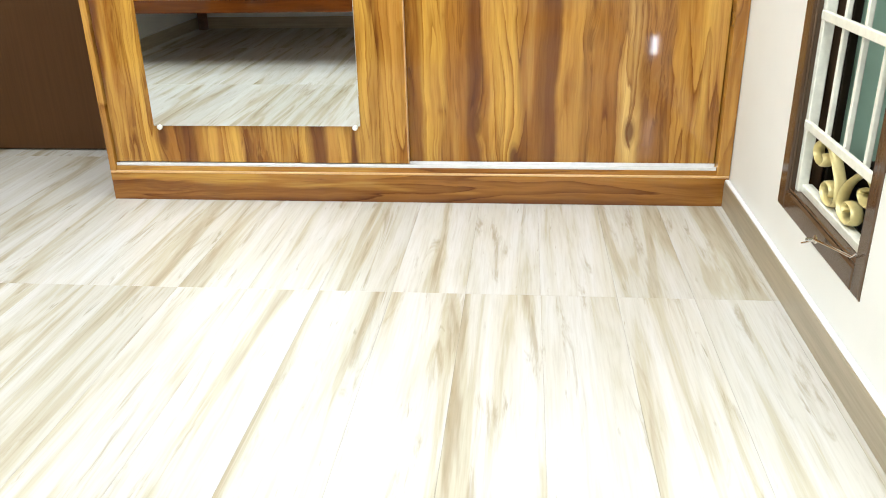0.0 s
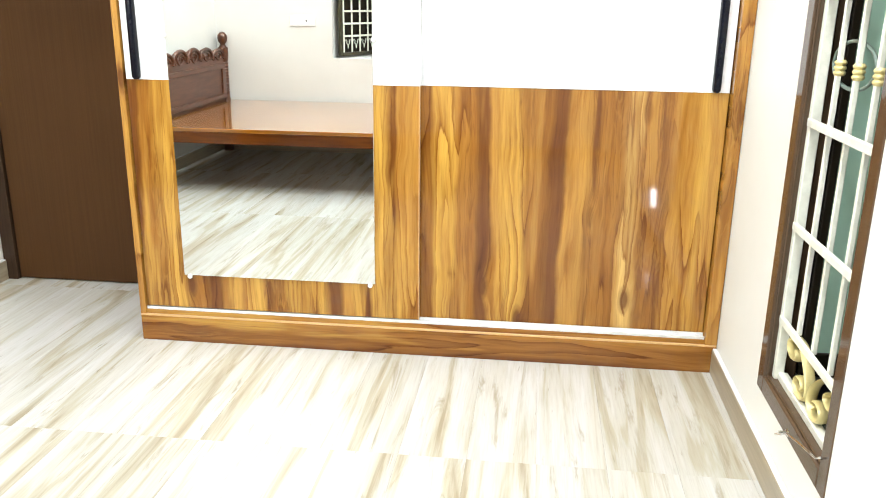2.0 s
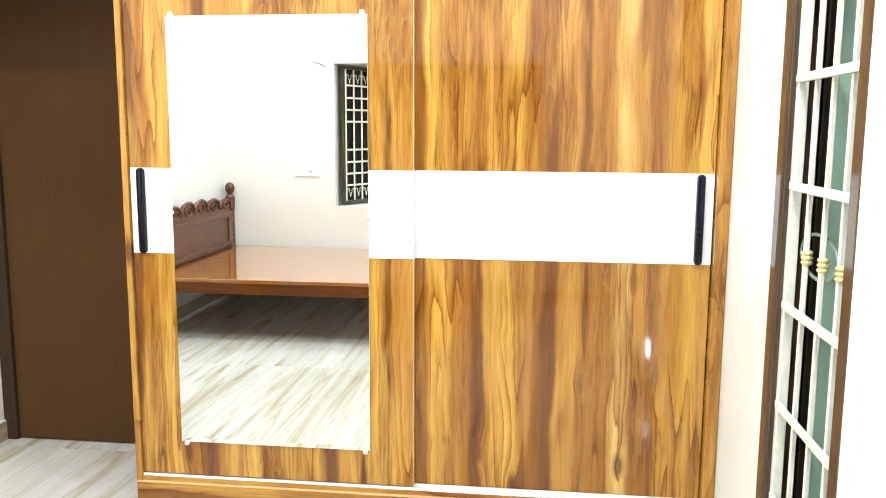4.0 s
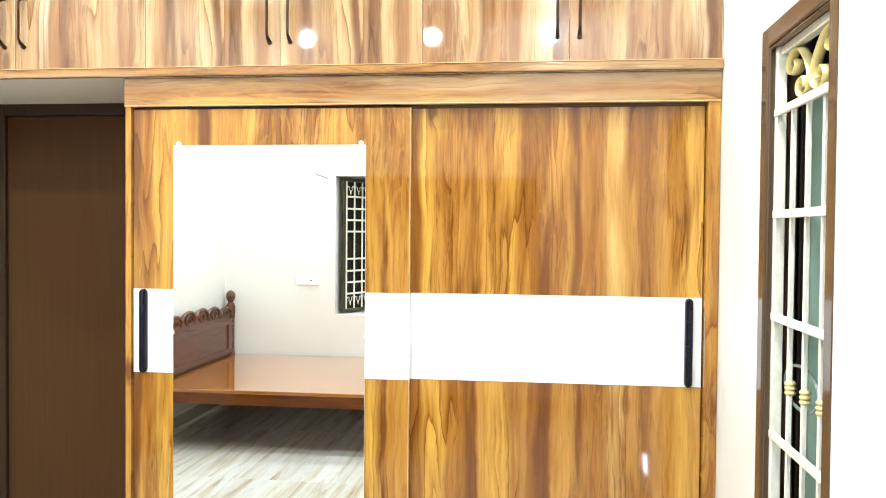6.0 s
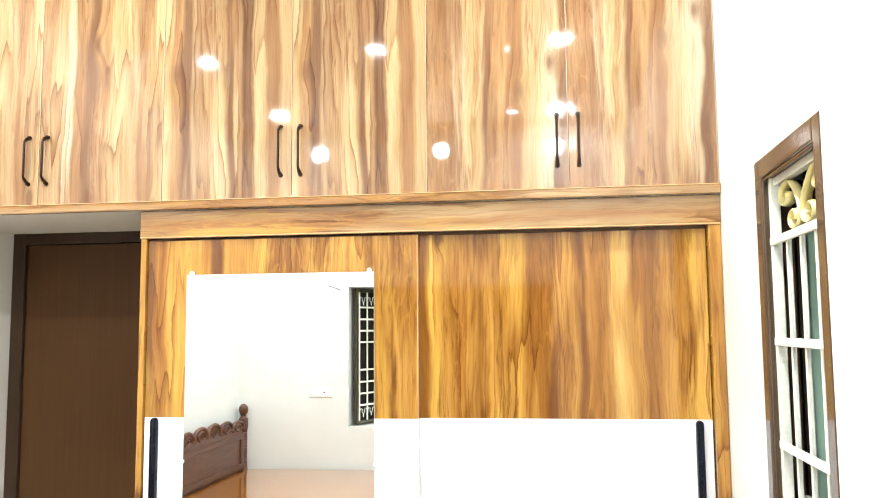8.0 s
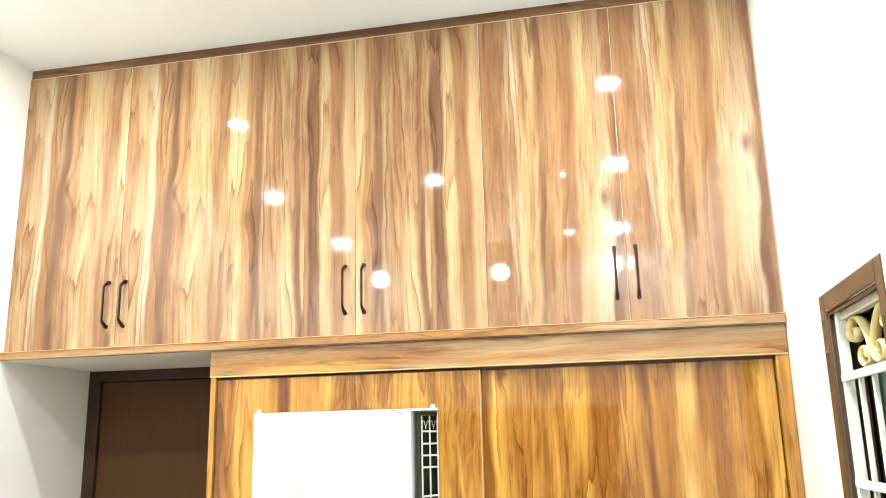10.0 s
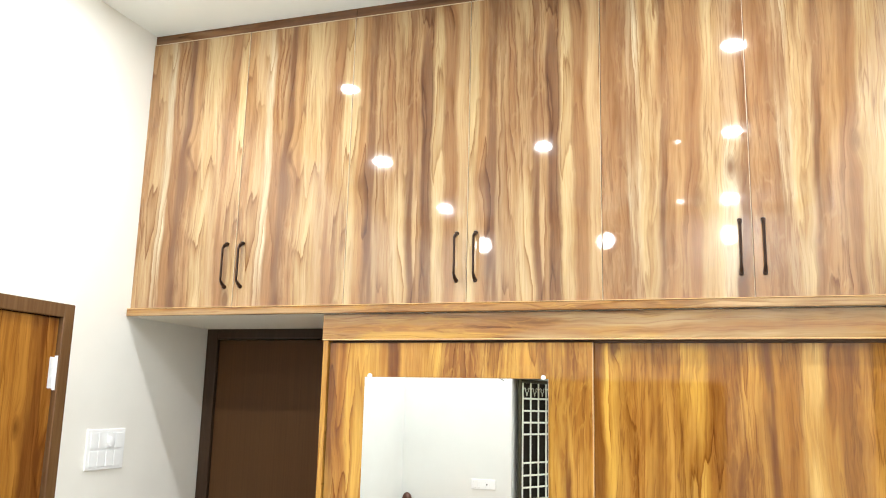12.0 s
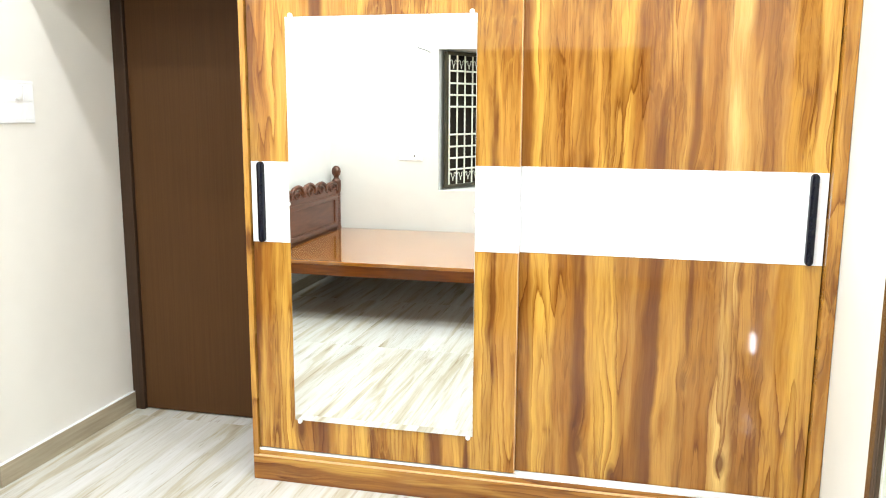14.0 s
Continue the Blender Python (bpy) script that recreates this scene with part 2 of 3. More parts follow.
def tile_material():
    """Glazed porcelain printed as bleached oak, grain along y."""
    m, tree, b = material("oak print porcelain", 0.2)
    pos = tree.nodes.new("ShaderNodeNewGeometry").outputs["Position"]
    rnd = tree.nodes.new("ShaderNodeObjectInfo").outputs["Random"]
    off = tree.nodes.new("ShaderNodeCombineXYZ")
    tree.links.new(math_node(tree, "MULTIPLY", rnd, 37.0), off.inputs[0])
    tree.links.new(math_node(tree, "MULTIPLY", rnd, 91.0), off.inputs[1])
    add = tree.nodes.new("ShaderNodeVectorMath")
    add.operation = "ADD"
    tree.links.new(pos, add.inputs[0])
    tree.links.new(off.outputs[0], add.inputs[1])
    p = add.outputs[0]
    broad = noise_of(tree, scaled(tree, p, (12.0, 0.75, 1)), 1.0, 4, 0.55, 0.7)
    lines = noise_of(tree, scaled(tree, p, (22, 2.0, 1)), 1.0, 5, 0.66, 0.9)
    cracks = noise_of(tree, scaled(tree, p, (48, 5.0, 1), (3, 1, 0)), 1.0, 3, 0.6, 0.6)
    fine = noise_of(tree, scaled(tree, p, (140, 6, 1)), 1.0, 3, 0.6)
    c = ramp_of(tree, broad, [(0.30, (0.365, 0.320, 0.232)), (0.40, (0.480, 0.455, 0.368)), (0.49, (0.562, 0.562, 0.522)), (0.62, (0.605, 0.618, 0.610))])
    c = mixed(tree, "MIX", ramp_of(tree, lines, [(0.55, (0, 0, 0)), (0.72, (0.60, 0.60, 0.60))]), c, (0.300, 0.248, 0.155))
    c = mixed(tree, "MIX", ramp_of(tree, cracks, [(0.66, (0, 0, 0)), (0.76, (0.5, 0.5, 0.5))]), c, (0.22, 0.185, 0.11))
    c = mixed(tree, "MULTIPLY", 0.35, c, ramp_of(tree, fine, [(0.3, (0.75, 0.72, 0.68)), (0.6, (1, 1, 1))]))
    tone = ramp_of(tree, rnd, [(0.0, (0.90, 0.895, 0.875)), (0.5, (0.97, 0.965, 0.955)), (1.0, (1, 1, 1))], "LINEAR")
    c = mixed(tree, "MULTIPLY", 1.0, c, tone)
    tree.links.new(c, b.inputs["Base Color"])
    tree.links.new(math_node(tree, "ADD", 0.11, math_node(tree, "MULTIPLY", lines, 0.14)), b.inputs["Roughness"])
    bumped(tree, b, lines, 0.12, 0.002)
    return m


# ---- materials ----
M_DOOR2 = laminate("teak laminate, wide door", 1.040, 1.06, light=TAN)
M_DOOR1 = laminate("teak laminate, mirror door", 0.02, 1.05, stops=SHEET_MIRROR, shift=2.3)
STEP = (W + 0.004 - XL) / 6
# paled colours carry the light and reflections on the upper doors
M_LOFTS = [laminate("teak laminate, overhead doors, light in colour", XL, STEP, jitter=0.25, rough=0.045, stops=st, shift=sh, brown=ROSE_P, light=TAN_P, ink=(0.125, 0.050, 0.017), gloss=0.75) for st, sh in ((SHEET_A, 5.1), (SHEET_B, 6.4), (SHEET_C, 8.2))]
M_STILE = laminate("teak laminate, stiles", -0.2, 0.6, stops=SHEET_STILE, shift=1.2)
M_BAND = laminate("teak laminate, cross grain", -0.10, 0.45, along="x", stops=SHEET_CROSS, shift=0.7)
# cross-grain teak, pale because the ceiling's reflection is painted into its stops
M_FRIEZE = laminate("teak laminate, cross grain, sheen in colour", -0.10, 0.45, along="x", stops=SHEET_CROSS_P, shift=0.9)
# same teak darkened: the shade close under the ceiling is put into these stops
M_FILL = laminate("teak laminate, cross grain, shade in colour", 3.30, 0.20, along="x", shift=4.4, brown=DARK_P, light=ROSE_P, stops=bands((30, DARK_P), (20, (0.10, 0.045, 0.022)), (16, ROSE_P), (30, DARK_P)))
M_SIDE_DOOR = laminate("teak laminate, side door", -1.3, 0.9, along="y", stops=bands((30, ROSE), (30, DARK), (30, MID), (25, ROSE), (40, DARK), (30, ROSE), (14, MID), (30, DARK)), shift=3.3, rough=0.2, light=MID)
M_WHITE = plain("white acrylic laminate", (0.80, 0.82, 0.845), 0.12, 0, 0.01)
M_BLACK = plain("black lacquered metal", (0.004, 0.005, 0.011), 0.16, 0.0)
M_BRONZE = plain("dark bronze metal", (0.035, 0.018, 0.012), 0.3, 0.8)
M_ALU = plain("pale anodised aluminium", (0.80, 0.81, 0.82), 0.25, 0.3)
M_EDGE = plain("pale edge banding", (0.62, 0.38, 0.17), 0.3)
M_PALE = plain("pale oak edge banding", (0.54, 0.41, 0.27), 0.35)
M_STEEL = plain("bright steel", (0.75, 0.75, 0.74), 0.18, 1.0)
M_CLIP = plain("clear plastic clip", (0.80, 0.80, 0.76), 0.15)
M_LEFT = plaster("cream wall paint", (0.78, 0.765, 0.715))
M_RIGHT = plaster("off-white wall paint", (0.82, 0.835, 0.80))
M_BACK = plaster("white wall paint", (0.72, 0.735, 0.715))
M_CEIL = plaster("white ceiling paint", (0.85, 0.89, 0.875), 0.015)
M_TILE = tile_material()
M_GROUT = plain("beige grout", (0.55, 0.51, 0.44), 0.8)
M_SKIRT = grained("taupe porcelain skirting", (0.42, 0.365, 0.265), (0.30, 0.255, 0.175), 0.3, (3, 3, 60), 0.05)
M_BROWN = grained("brown painted door", (0.078, 0.036, 0.0130), (0.064, 0.029, 0.0105), 0.42, (140, 140, 2), 0.06)
M_FRAME = grained("brown painted timber frame", (0.100, 0.062, 0.036), (0.072, 0.043, 0.025), 0.09, (40, 40, 2), 0.08)
M_TFRAME = grained("teak brown door frame", (0.150, 0.080, 0.034), (0.105, 0.052, 0.021), 0.25, (60, 60, 2), 0.08)
M_DFRAME = grained("dark brown door frame", (0.046, 0.026, 0.015), (0.033, 0.018, 0.010), 0.3, (60, 60, 2), 0.08)
M_OLIVE = grained("olive-brown window timber", (0.060, 0.052, 0.028), (0.040, 0.034, 0.018), 0.3, (60, 60, 2), 0.08)
M_GRILLE = plain("ivory enamel steel", (0.85, 0.865, 0.77), 0.25)
M_GILT = plain("gold paint", (0.74, 0.64, 0.30), 0.35, 0.2)
M_DECK = grained("polished teak ply", (0.38, 0.140, 0.008), (0.26, 0.085, 0.005), 0.06, (2, 60, 60), 0.03)
M_BED = grained("polished rosewood", (0.165, 0.044, 0.006), (0.090, 0.022, 0.003), 0.09, (3, 42, 42), 0.03)
M_CARVE = grained("carved dark rosewood", (0.125, 0.045, 0.022), (0.055, 0.019, 0.009), 0.3, (30, 4, 30), 0.1)
M_PLATE = plain("white switch plastic", (0.84, 0.85, 0.86), 0.25, 0, 0.02)
M_GREY = plain("grey wire", (0.06, 0.06, 0.06), 0.5)
M_UNDER = plaster("white board underside", (0.74, 0.70, 0.62), 0.02)
M_INSIDE = plain("dark carcass board", (0.10, 0.05, 0.025), 0.6)
M_LENS = glow("lamp lens", (0.95, 0.97, 1.0), 60.0)
M_FOOT = glow("foot lamp lens", (0.9, 0.95, 1.0), 60.0)
M_MIRROR, _, _b = material("silvered mirror", 0.0, 1.0, (0.87, 0.895, 0.88))
M_GLASS, _, _b = material("green tinted glass", 0.05, 0.0, (0.46, 0.70, 0.57))
_b.inputs["Transmission Weight"].default_value = 0.12
M_RING = plain("grey-green enamel", (0.16, 0.22, 0.19), 0.3)
M_SHUT = plain("shutter paint", (0.016, 0.012, 0.007), 0.35)


_b = M_DECK.node_tree.nodes["Principled BSDF"]
_b.inputs["Specular IOR Level"].default_value = 0.5
_b.inputs["Coat Weight"].default_value = 1.0
_b.inputs["Coat IOR"].default_value = 1.65
_b.inputs["Coat Roughness"].default_value = 0.04
M_BED.node_tree.nodes["Principled BSDF"].inputs["Specular IOR Level"].default_value = 0.35
M_BROWN.node_tree.nodes["Principled BSDF"].inputs["Specular IOR Level"].default_value = 0.16
for _m in (M_DFRAME, M_BLACK, M_SHUT):
    _m.node_tree.nodes["Principled BSDF"].inputs["Specular IOR Level"].default_value = 0.25


# ---- mesh helpers ----
def box(bm, x0, x1, y0, y1, z0, z1, bevel=0.0, segments=1):
    r = bmesh.ops.create_cube(bm, size=1.0)
    for v in r["verts"]:
        v.co = Vector(((x0 + x1) / 2 + v.co.x * (x1 - x0), (y0 + y1) / 2 + v.co.y * (y1 - y0), (z0 + z1) / 2 + v.co.z * (z1 - z0)))
    if bevel > 0:
        edges = list({e for v in r["verts"] for e in v.link_edges})
        bmesh.ops.bevel(bm, geom=edges, offset=bevel, segments=segments, affect="EDGES", profile=0.5)
    return bm


def a_box(x0, x1, y0, y1, z0, z1, bevel=0.0, segments=1):
    return box(bmesh.new(), x0, x1, y0, y1, z0, z1, bevel, segments)


def tube(bm, pts, radius, sides=8, flat=None, up=None):
    """A rod along pts; radius a number or one per point; flat: second half-width for a strip."""
    pts = [Vector(p) for p in pts]
    rings = []
    for i, p in enumerate(pts):
        d = (pts[min(i + 1, len(pts) - 1)] - pts[max(i - 1, 0)]).normalized()
        if up is None:
            up = d.orthogonal().normalized()
        up = (up - d * up.dot(d)).normalized()
        side = d.cross(up)
        r = radius[i] if isinstance(radius, (list, tuple)) else radius
        f = flat if flat else r
        rings.append([bm.verts.new(p + up * math.cos(a) * r + side * math.sin(a) * f) for a in [2 * math.pi * k / sides for k in range(sides)]])
    for a, b in zip(rings, rings[1:]):
        for k in range(sides):
            bm.faces.new((a[k], a[(k + 1) % sides], b[(k + 1) % sides], b[k]))
    bm.faces.new(list(reversed(rings[0])))
    bm.faces.new(rings[-1])
    return bm


def lathe(bm, profile, centre, sides=20, axis="z"):
    """Turns (radius, height) pairs round an axis through centre."""
    def place(r, h, a):
        u, v = r * math.cos(a), r * math.sin(a)
        return Vector(centre) + Vector({"z": (u, v, h), "y": (u, h, v), "x": (h, u, v)}[axis])
    rings = [[bm.verts.new(place(r, h, 2 * math.pi * k / sides)) for k in range(sides)] for r, h in profile]
    for a, b in zip(rings, rings[1:]):
        for k in range(sides):
            bm.faces.new((a[k], a[(k + 1) % sides], b[(k + 1) % sides], b[k]))
    bm.faces.new(list(reversed(rings[0])))
    bm.faces.new(rings[-1])
    return bm


def finish(bm, name, mat, smooth=False):
    bmesh.ops.recalc_face_normals(bm, faces=bm.faces)
    me = bpy.data.meshes.new(name)
    bm.to_mesh(me)
    bm.free()
    me.materials.append(mat)
    if smooth:
        me.polygons.foreach_set("use_smooth", [True] * len(me.polygons))
        me.set_sharp_from_angle(angle=radians(38))
    return me


def part(name, bm, mat, parent=None, label="", smooth=False):
    """Links a bmesh, built in world metres, as one mesh object under parent."""
    ob = new(name, finish(bm, name, mat, smooth))
    if parent is not None:
        ob.parent = parent
        ob.matrix_parent_inverse = Matrix.Translation(-world_place(parent))
    return tagged(ob, label=label)


def world_place(ob):
    return ob.location.copy() if ob.parent is None else Vector((0, 0, 0))


def thing(name, place, label, category, group="", kind=""):
    ob = new(name)
    ob.empty_display_size = 0.1
    ob.location = place
    return tagged(ob, label, category, group, kind)


def structure(name, bm, mat, label, category, smooth=False):
    return tagged(new(name, finish(bm, name, mat, smooth)), label, category, kind="structure")


# ---- room shell ----
def wall_x(name, x0, x1, y0, y1, z0, z1, hole, mat, label):
    """A wall that stands across x, with an opening (ya, yb, za, zb)."""
    bm = bmesh.new()
    if hole:
        ya, yb, za, zb = hole
        box(bm, x0, x1, y0, ya, z0, z1)
        box(bm, x0, x1, yb, y1, z0, z1)
        box(bm, x0, x1, ya, yb, zb, z1)
        if za > z0:
            box(bm, x0, x1, ya, yb, z0, za)
    else:
        box(bm, x0, x1, y0, y1, z0, z1)
    return structure(name, bm, mat, label, "wall")


def wall_y(name, y0, y1, x0, x1, z0, z1, hole, mat, label):
    bm = bmesh.new()
    if hole:
        xa, xb, za, zb = hole
        box(bm, x0, xa, y0, y1, z0, z1)
        box(bm, xb, x1, y0, y1, z0, z1)
        box(bm, xa, xb, y0, y1, zb, z1)
        if za > z0:
            box(bm, xa, xb, y0, y1, z0, za)
    else:
        box(bm, x0, x1, y0, y1, z0, z1)
    return structure(name, bm, mat, label, "wall")


WIN = (-1.110, -0.513, 0.207, 2.080)
LDOOR = (-1.26, -0.342, 0.0, 2.085)
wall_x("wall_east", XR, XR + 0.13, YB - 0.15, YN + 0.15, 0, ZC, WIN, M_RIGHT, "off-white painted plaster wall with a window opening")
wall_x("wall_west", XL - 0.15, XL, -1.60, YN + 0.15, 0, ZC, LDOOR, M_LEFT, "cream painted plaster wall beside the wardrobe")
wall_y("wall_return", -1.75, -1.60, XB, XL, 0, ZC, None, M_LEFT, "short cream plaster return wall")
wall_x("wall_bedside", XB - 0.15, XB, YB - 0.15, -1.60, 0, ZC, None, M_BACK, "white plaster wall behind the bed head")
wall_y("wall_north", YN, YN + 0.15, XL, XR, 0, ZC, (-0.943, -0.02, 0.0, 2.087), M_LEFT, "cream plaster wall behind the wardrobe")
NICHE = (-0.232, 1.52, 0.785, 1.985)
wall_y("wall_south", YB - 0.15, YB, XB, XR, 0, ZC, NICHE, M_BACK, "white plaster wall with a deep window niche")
nb = bmesh.new()
box(nb, -0.45, -0.232, -4.85, YB - 0.15, 0.70, 2.07)
box(nb, 1.52, 1.67, -4.85, YB - 0.15, 0.70, 2.07)
box(nb, -0.232, 1.52, -4.85, YB - 0.15, 1.985, 2.07)
box(nb, -0.232, 1.52, -4.85, YB - 0.15, 0.70, 0.785)
box(nb, -0.45, 1.67, -4.95, -4.85, 0.70, 2.07)
structure("window_niche", nb, M_BACK, "white plastered deep window niche", "wall")
structure("ceiling", a_box(XB - 0.15, XR + 0.13, YB - 0.15, YN + 0.15, ZC, ZC + 0.12), M_CEIL, "plain white painted ceiling", "ceiling")
FLOOR = structure("floor", a_box(XB - 0.15, XR + 0.13, YB - 0.15, YN + 0.25, -0.12, -0.003), M_GROUT, "glossy wood-look porcelain plank floor", "floor")
structure("outer_ground", a_box(XR + 0.13, XR + 12, -8, 8, -0.5, -0.35), M_GROUT, "dark ground outside the window", "ground")


def skirting(name, x0, x1, y0, y1):
    sk = structure(name, a_box(x0, x1, y0, y1, 0.0, 0.090, 0.0015), M_SKIRT, "taupe wood-look tile skirting with a white top joint", "skirting")
    part("top_joint", a_box(x0 + 0.001, x1 - 0.001, y0 + 0.001, y1 - 0.001, 0.090, 0.096, 0.002), M_WHITE, sk, "white cement top joint")


skirting("baseboard_east", XR - 0.017, XR, YB, -0.001)
skirting("baseboard_west", XL, XL + 0.017, -0.332, YN - 0.031)
skirting("baseboard_west_far", XL, XL + 0.011, -1.60, -1.272)
skirting("baseboard_bedside", XB, XB + 0.011, YB, -1.75)
skirting("baseboard_south", XB + 0.011, XR - 0.011, YB, YB + 0.011)


# ---- brown door beyond the wardrobe, door in the west wall ----
def door_frame(parent, axis, face, a0, a1, top, wide, depth, mat):
    """Two posts and a head round an opening, with a rebate step."""
    spans = ((a0, a0 + wide, 0.0, top), (a1 - wide, a1, 0.0, top), (a0 + wide, a1 - wide, top - wide, top))
    for i, (p, q, z0, z1) in enumerate(spans):
        bm = bmesh.new()
        if axis == "y":
            box(bm, p, q, face, face + depth, z0, z1, 0.004, 2)
        else:
            box(bm, face - depth, face, p, q, z0, z1, 0.004, 2)
        part("frame_head" if i == 2 else "frame_post", bm, mat, parent)


d1 = thing("door_1", (-0.48, YN, 0), "closed plain brown painted flush door in a dark frame", "door", kind="structure")
door_frame(d1, "y", YN - 0.03, -0.943, -0.02, 2.087, 0.062, 0.12, M_DFRAME)
part("door_leaf", a_box(-0.879, -0.084, YN - 0.012, YN + 0.024, 0.006, 2.023, 0.003, 2), M_BROWN, d1, "smooth chocolate brown leaf")
d2 = thing("door_2", (XL, -0.80, 0), "closed teak laminate door in a brown timber frame", "door", kind="structure")
door_frame(d2, "x", XL + 0.012, LDOOR[0], LDOOR[1], 2.085, 0.055, 0.13, M_TFRAME)
part("door_leaf", a_box(XL - 0.045, XL - 0.008, LDOOR[0] + 0.057, LDOOR[1] - 0.057, 0.006, 2.028, 0.003, 2), M_SIDE_DOOR, d2, "teak laminate leaf with dark streaks")
for zc in (1.815, 1.005, 0.22):
    hb = bmesh.new()
    box(hb, XL - 0.007, XL - 0.004, LDOOR[1] - 0.085, LDOOR[1] - 0.059, zc - 0.06, zc + 0.06)
    lathe(hb, [(0.0062, -0.066), (0.0062, 0.066)], (XL - 0.001, LDOOR[1] - 0.0575, zc), 12)
    part("hinge", hb, M_ALU, d2, "bright steel butt hinge", True)


# ---- switch plates, sockets ----
def switch_plate(place, wide, tall, face, label, knob=True, rockers=4):
    """face: 'x' looks along +x, 'y' along +y."""
    s = thing("switch_plate", place, label, "switch")
    x, y, z = place

    def local(a0, a1, d0, d1, z0, z1, bev):
        if face == "x":
            return a_box(x + d0, x + d1, y + a0, y + a1, z + z0, z + z1, bev, 2)
        return a_box(x + a0, x + a1, y + d0, y + d1, z + z0, z + z1, bev, 2)
    part("plate", local(-wide / 2, wide / 2, 0.0, 0.008, -tall / 2, tall / 2, 0.003), M_PLATE, s)
    rows = 2 if tall > 0.12 else 1
    for r in range(rows):
        for k in range(rockers):
            w = (wide - 0.03) / rockers
            a = -wide / 2 + 0.015 + k * w
            zz = -tall / 2 + 0.014 + r * (tall - 0.02) / rows
            part("rocker", local(a + 0.003, a + w - 0.003, 0.008, 0.0105, zz, zz + (tall - 0.02) / rows - 0.010, 0.001), M_PLATE, s)
    if knob:
        b = bmesh.new()
        if face == "x":
            lathe(b, [(0.020, 0.012), (0.019, 0.019), (0.012, 0.021)], (x, y + 0.02, z + 0.03), 20, "x")
        else:
            lathe(b, [(0.006, 0.014), (0.006, 0.018)], (x + wide * 0.16, y, z), 12, "y")
        part("knob", b, M_PLATE if face == "x" else M_BLACK, s, "round regulator knob" if face == "x" else "small dark pin", True)
    return s


switch_plate((XL, -0.085, 1.515), 0.225, 0.165, "x", "white plastic switch plate with a regulator knob")
switch_plate((-0.475, YB, 1.08), 0.215, 0.085, "y", "long white plastic socket plate above the bed", True, 5)
foot = thing("foot_lamp", (XR, -1.66, 0.24), "small glowing white foot lamp low on the wall", "lamp")
part("housing", a_box(XR - 0.012, XR, -1.730, -1.590, 0.175, 0.300, 0.004, 2), M_PLATE, foot)
part("lens", a_box(XR - 0.015, XR - 0.012, -1.712, -1.608, 0.192, 0.283, 0.001), M_FOOT, foot, "glowing white lens")


# ---- lamps ----
def downlight(x, y):
    d = thing("downlight", (x, y, ZC), "round white recessed ceiling downlight, lit", "lamp", "ceiling downlights")
    b = bmesh.new()
    lathe(b, [(0.050, 0.0), (0.066, 0.0), (0.066, -0.004), (0.060, -0.008), (0.049, -0.006), (0.049, 0.0)], (x, y, ZC), 28)
    part("rim", b, M_PLATE, d, "", True)
    b = bmesh.new()
    lathe(b, [(0.046, 0.0), (0.046, -0.003), (0.03, -0.0045)], (x, y, ZC), 28)
    part("lens", b, M_LENS, d, "glowing white lens", True)
    la = bpy.data.lights.new("downlight_beam", "AREA")
    la.shape, la.size, la.energy, la.color = "DISK", 0.088, LAMP_WATTS, (0.965, 0.99, 1.0)
    lo = new("downlight_beam", la)
    lo.location = (x, y, ZC - 0.012)


for lx, ly in LAMPS:
    downlight(lx, ly)


def spot_cluster(x, y, lenses, label):
    """Small round ceiling plate with bare LED lenses."""
    d = thing("ceiling_spot", (x, y, ZC), label, "lamp", "ceiling spots")
    b = bmesh.new()
    lathe(b, [(0.055, 0.0), (0.055, -0.006), (0.048, -0.010)], (x, y, ZC), 24)
    part("plate", b, M_PLATE, d, "", True)
    for dx, dy in lenses:
        b = bmesh.new()
        lathe(b, [(0.013, -0.010), (0.013, -0.016), (0.007, -0.020)], (x + dx, y + dy, ZC), 14)
        part("lens", b, M_LENS, d, "glowing white lens", True)


spot_cluster(1.30, -2.15, ((0.0, 0.0),), "small white ceiling spot with one lit lens")
spot_cluster(1.25, -3.70, ((-0.020, 0.014), (0.020, 0.014), (0.0, -0.024)), "small white ceiling spot with three lit lenses")
for wx in (-0.455, 0.61, 1.605):
    wl = thing("wall_lamp", (wx, YB, 3.145), "small round white wall lamp near the ceiling, lit", "lamp", "wall lamps")
    b = bmesh.new()
    lathe(b, [(0.085, 0.0), (0.085, 0.02), (0.078, 0.028), (0.068, 0.028), (0.066, 0.018)], (wx, YB, 3.145), 24, "y")
    part("ring", b, M_PLATE, wl, "", True)
    b = bmesh.new()
    lathe(b, [(0.065, 0.019), (0.065, 0.024), (0.045, 0.030)], (wx, YB, 3.145), 24, "y")
    part("lens", b, M_LENS, wl, "glowing white lens", True)


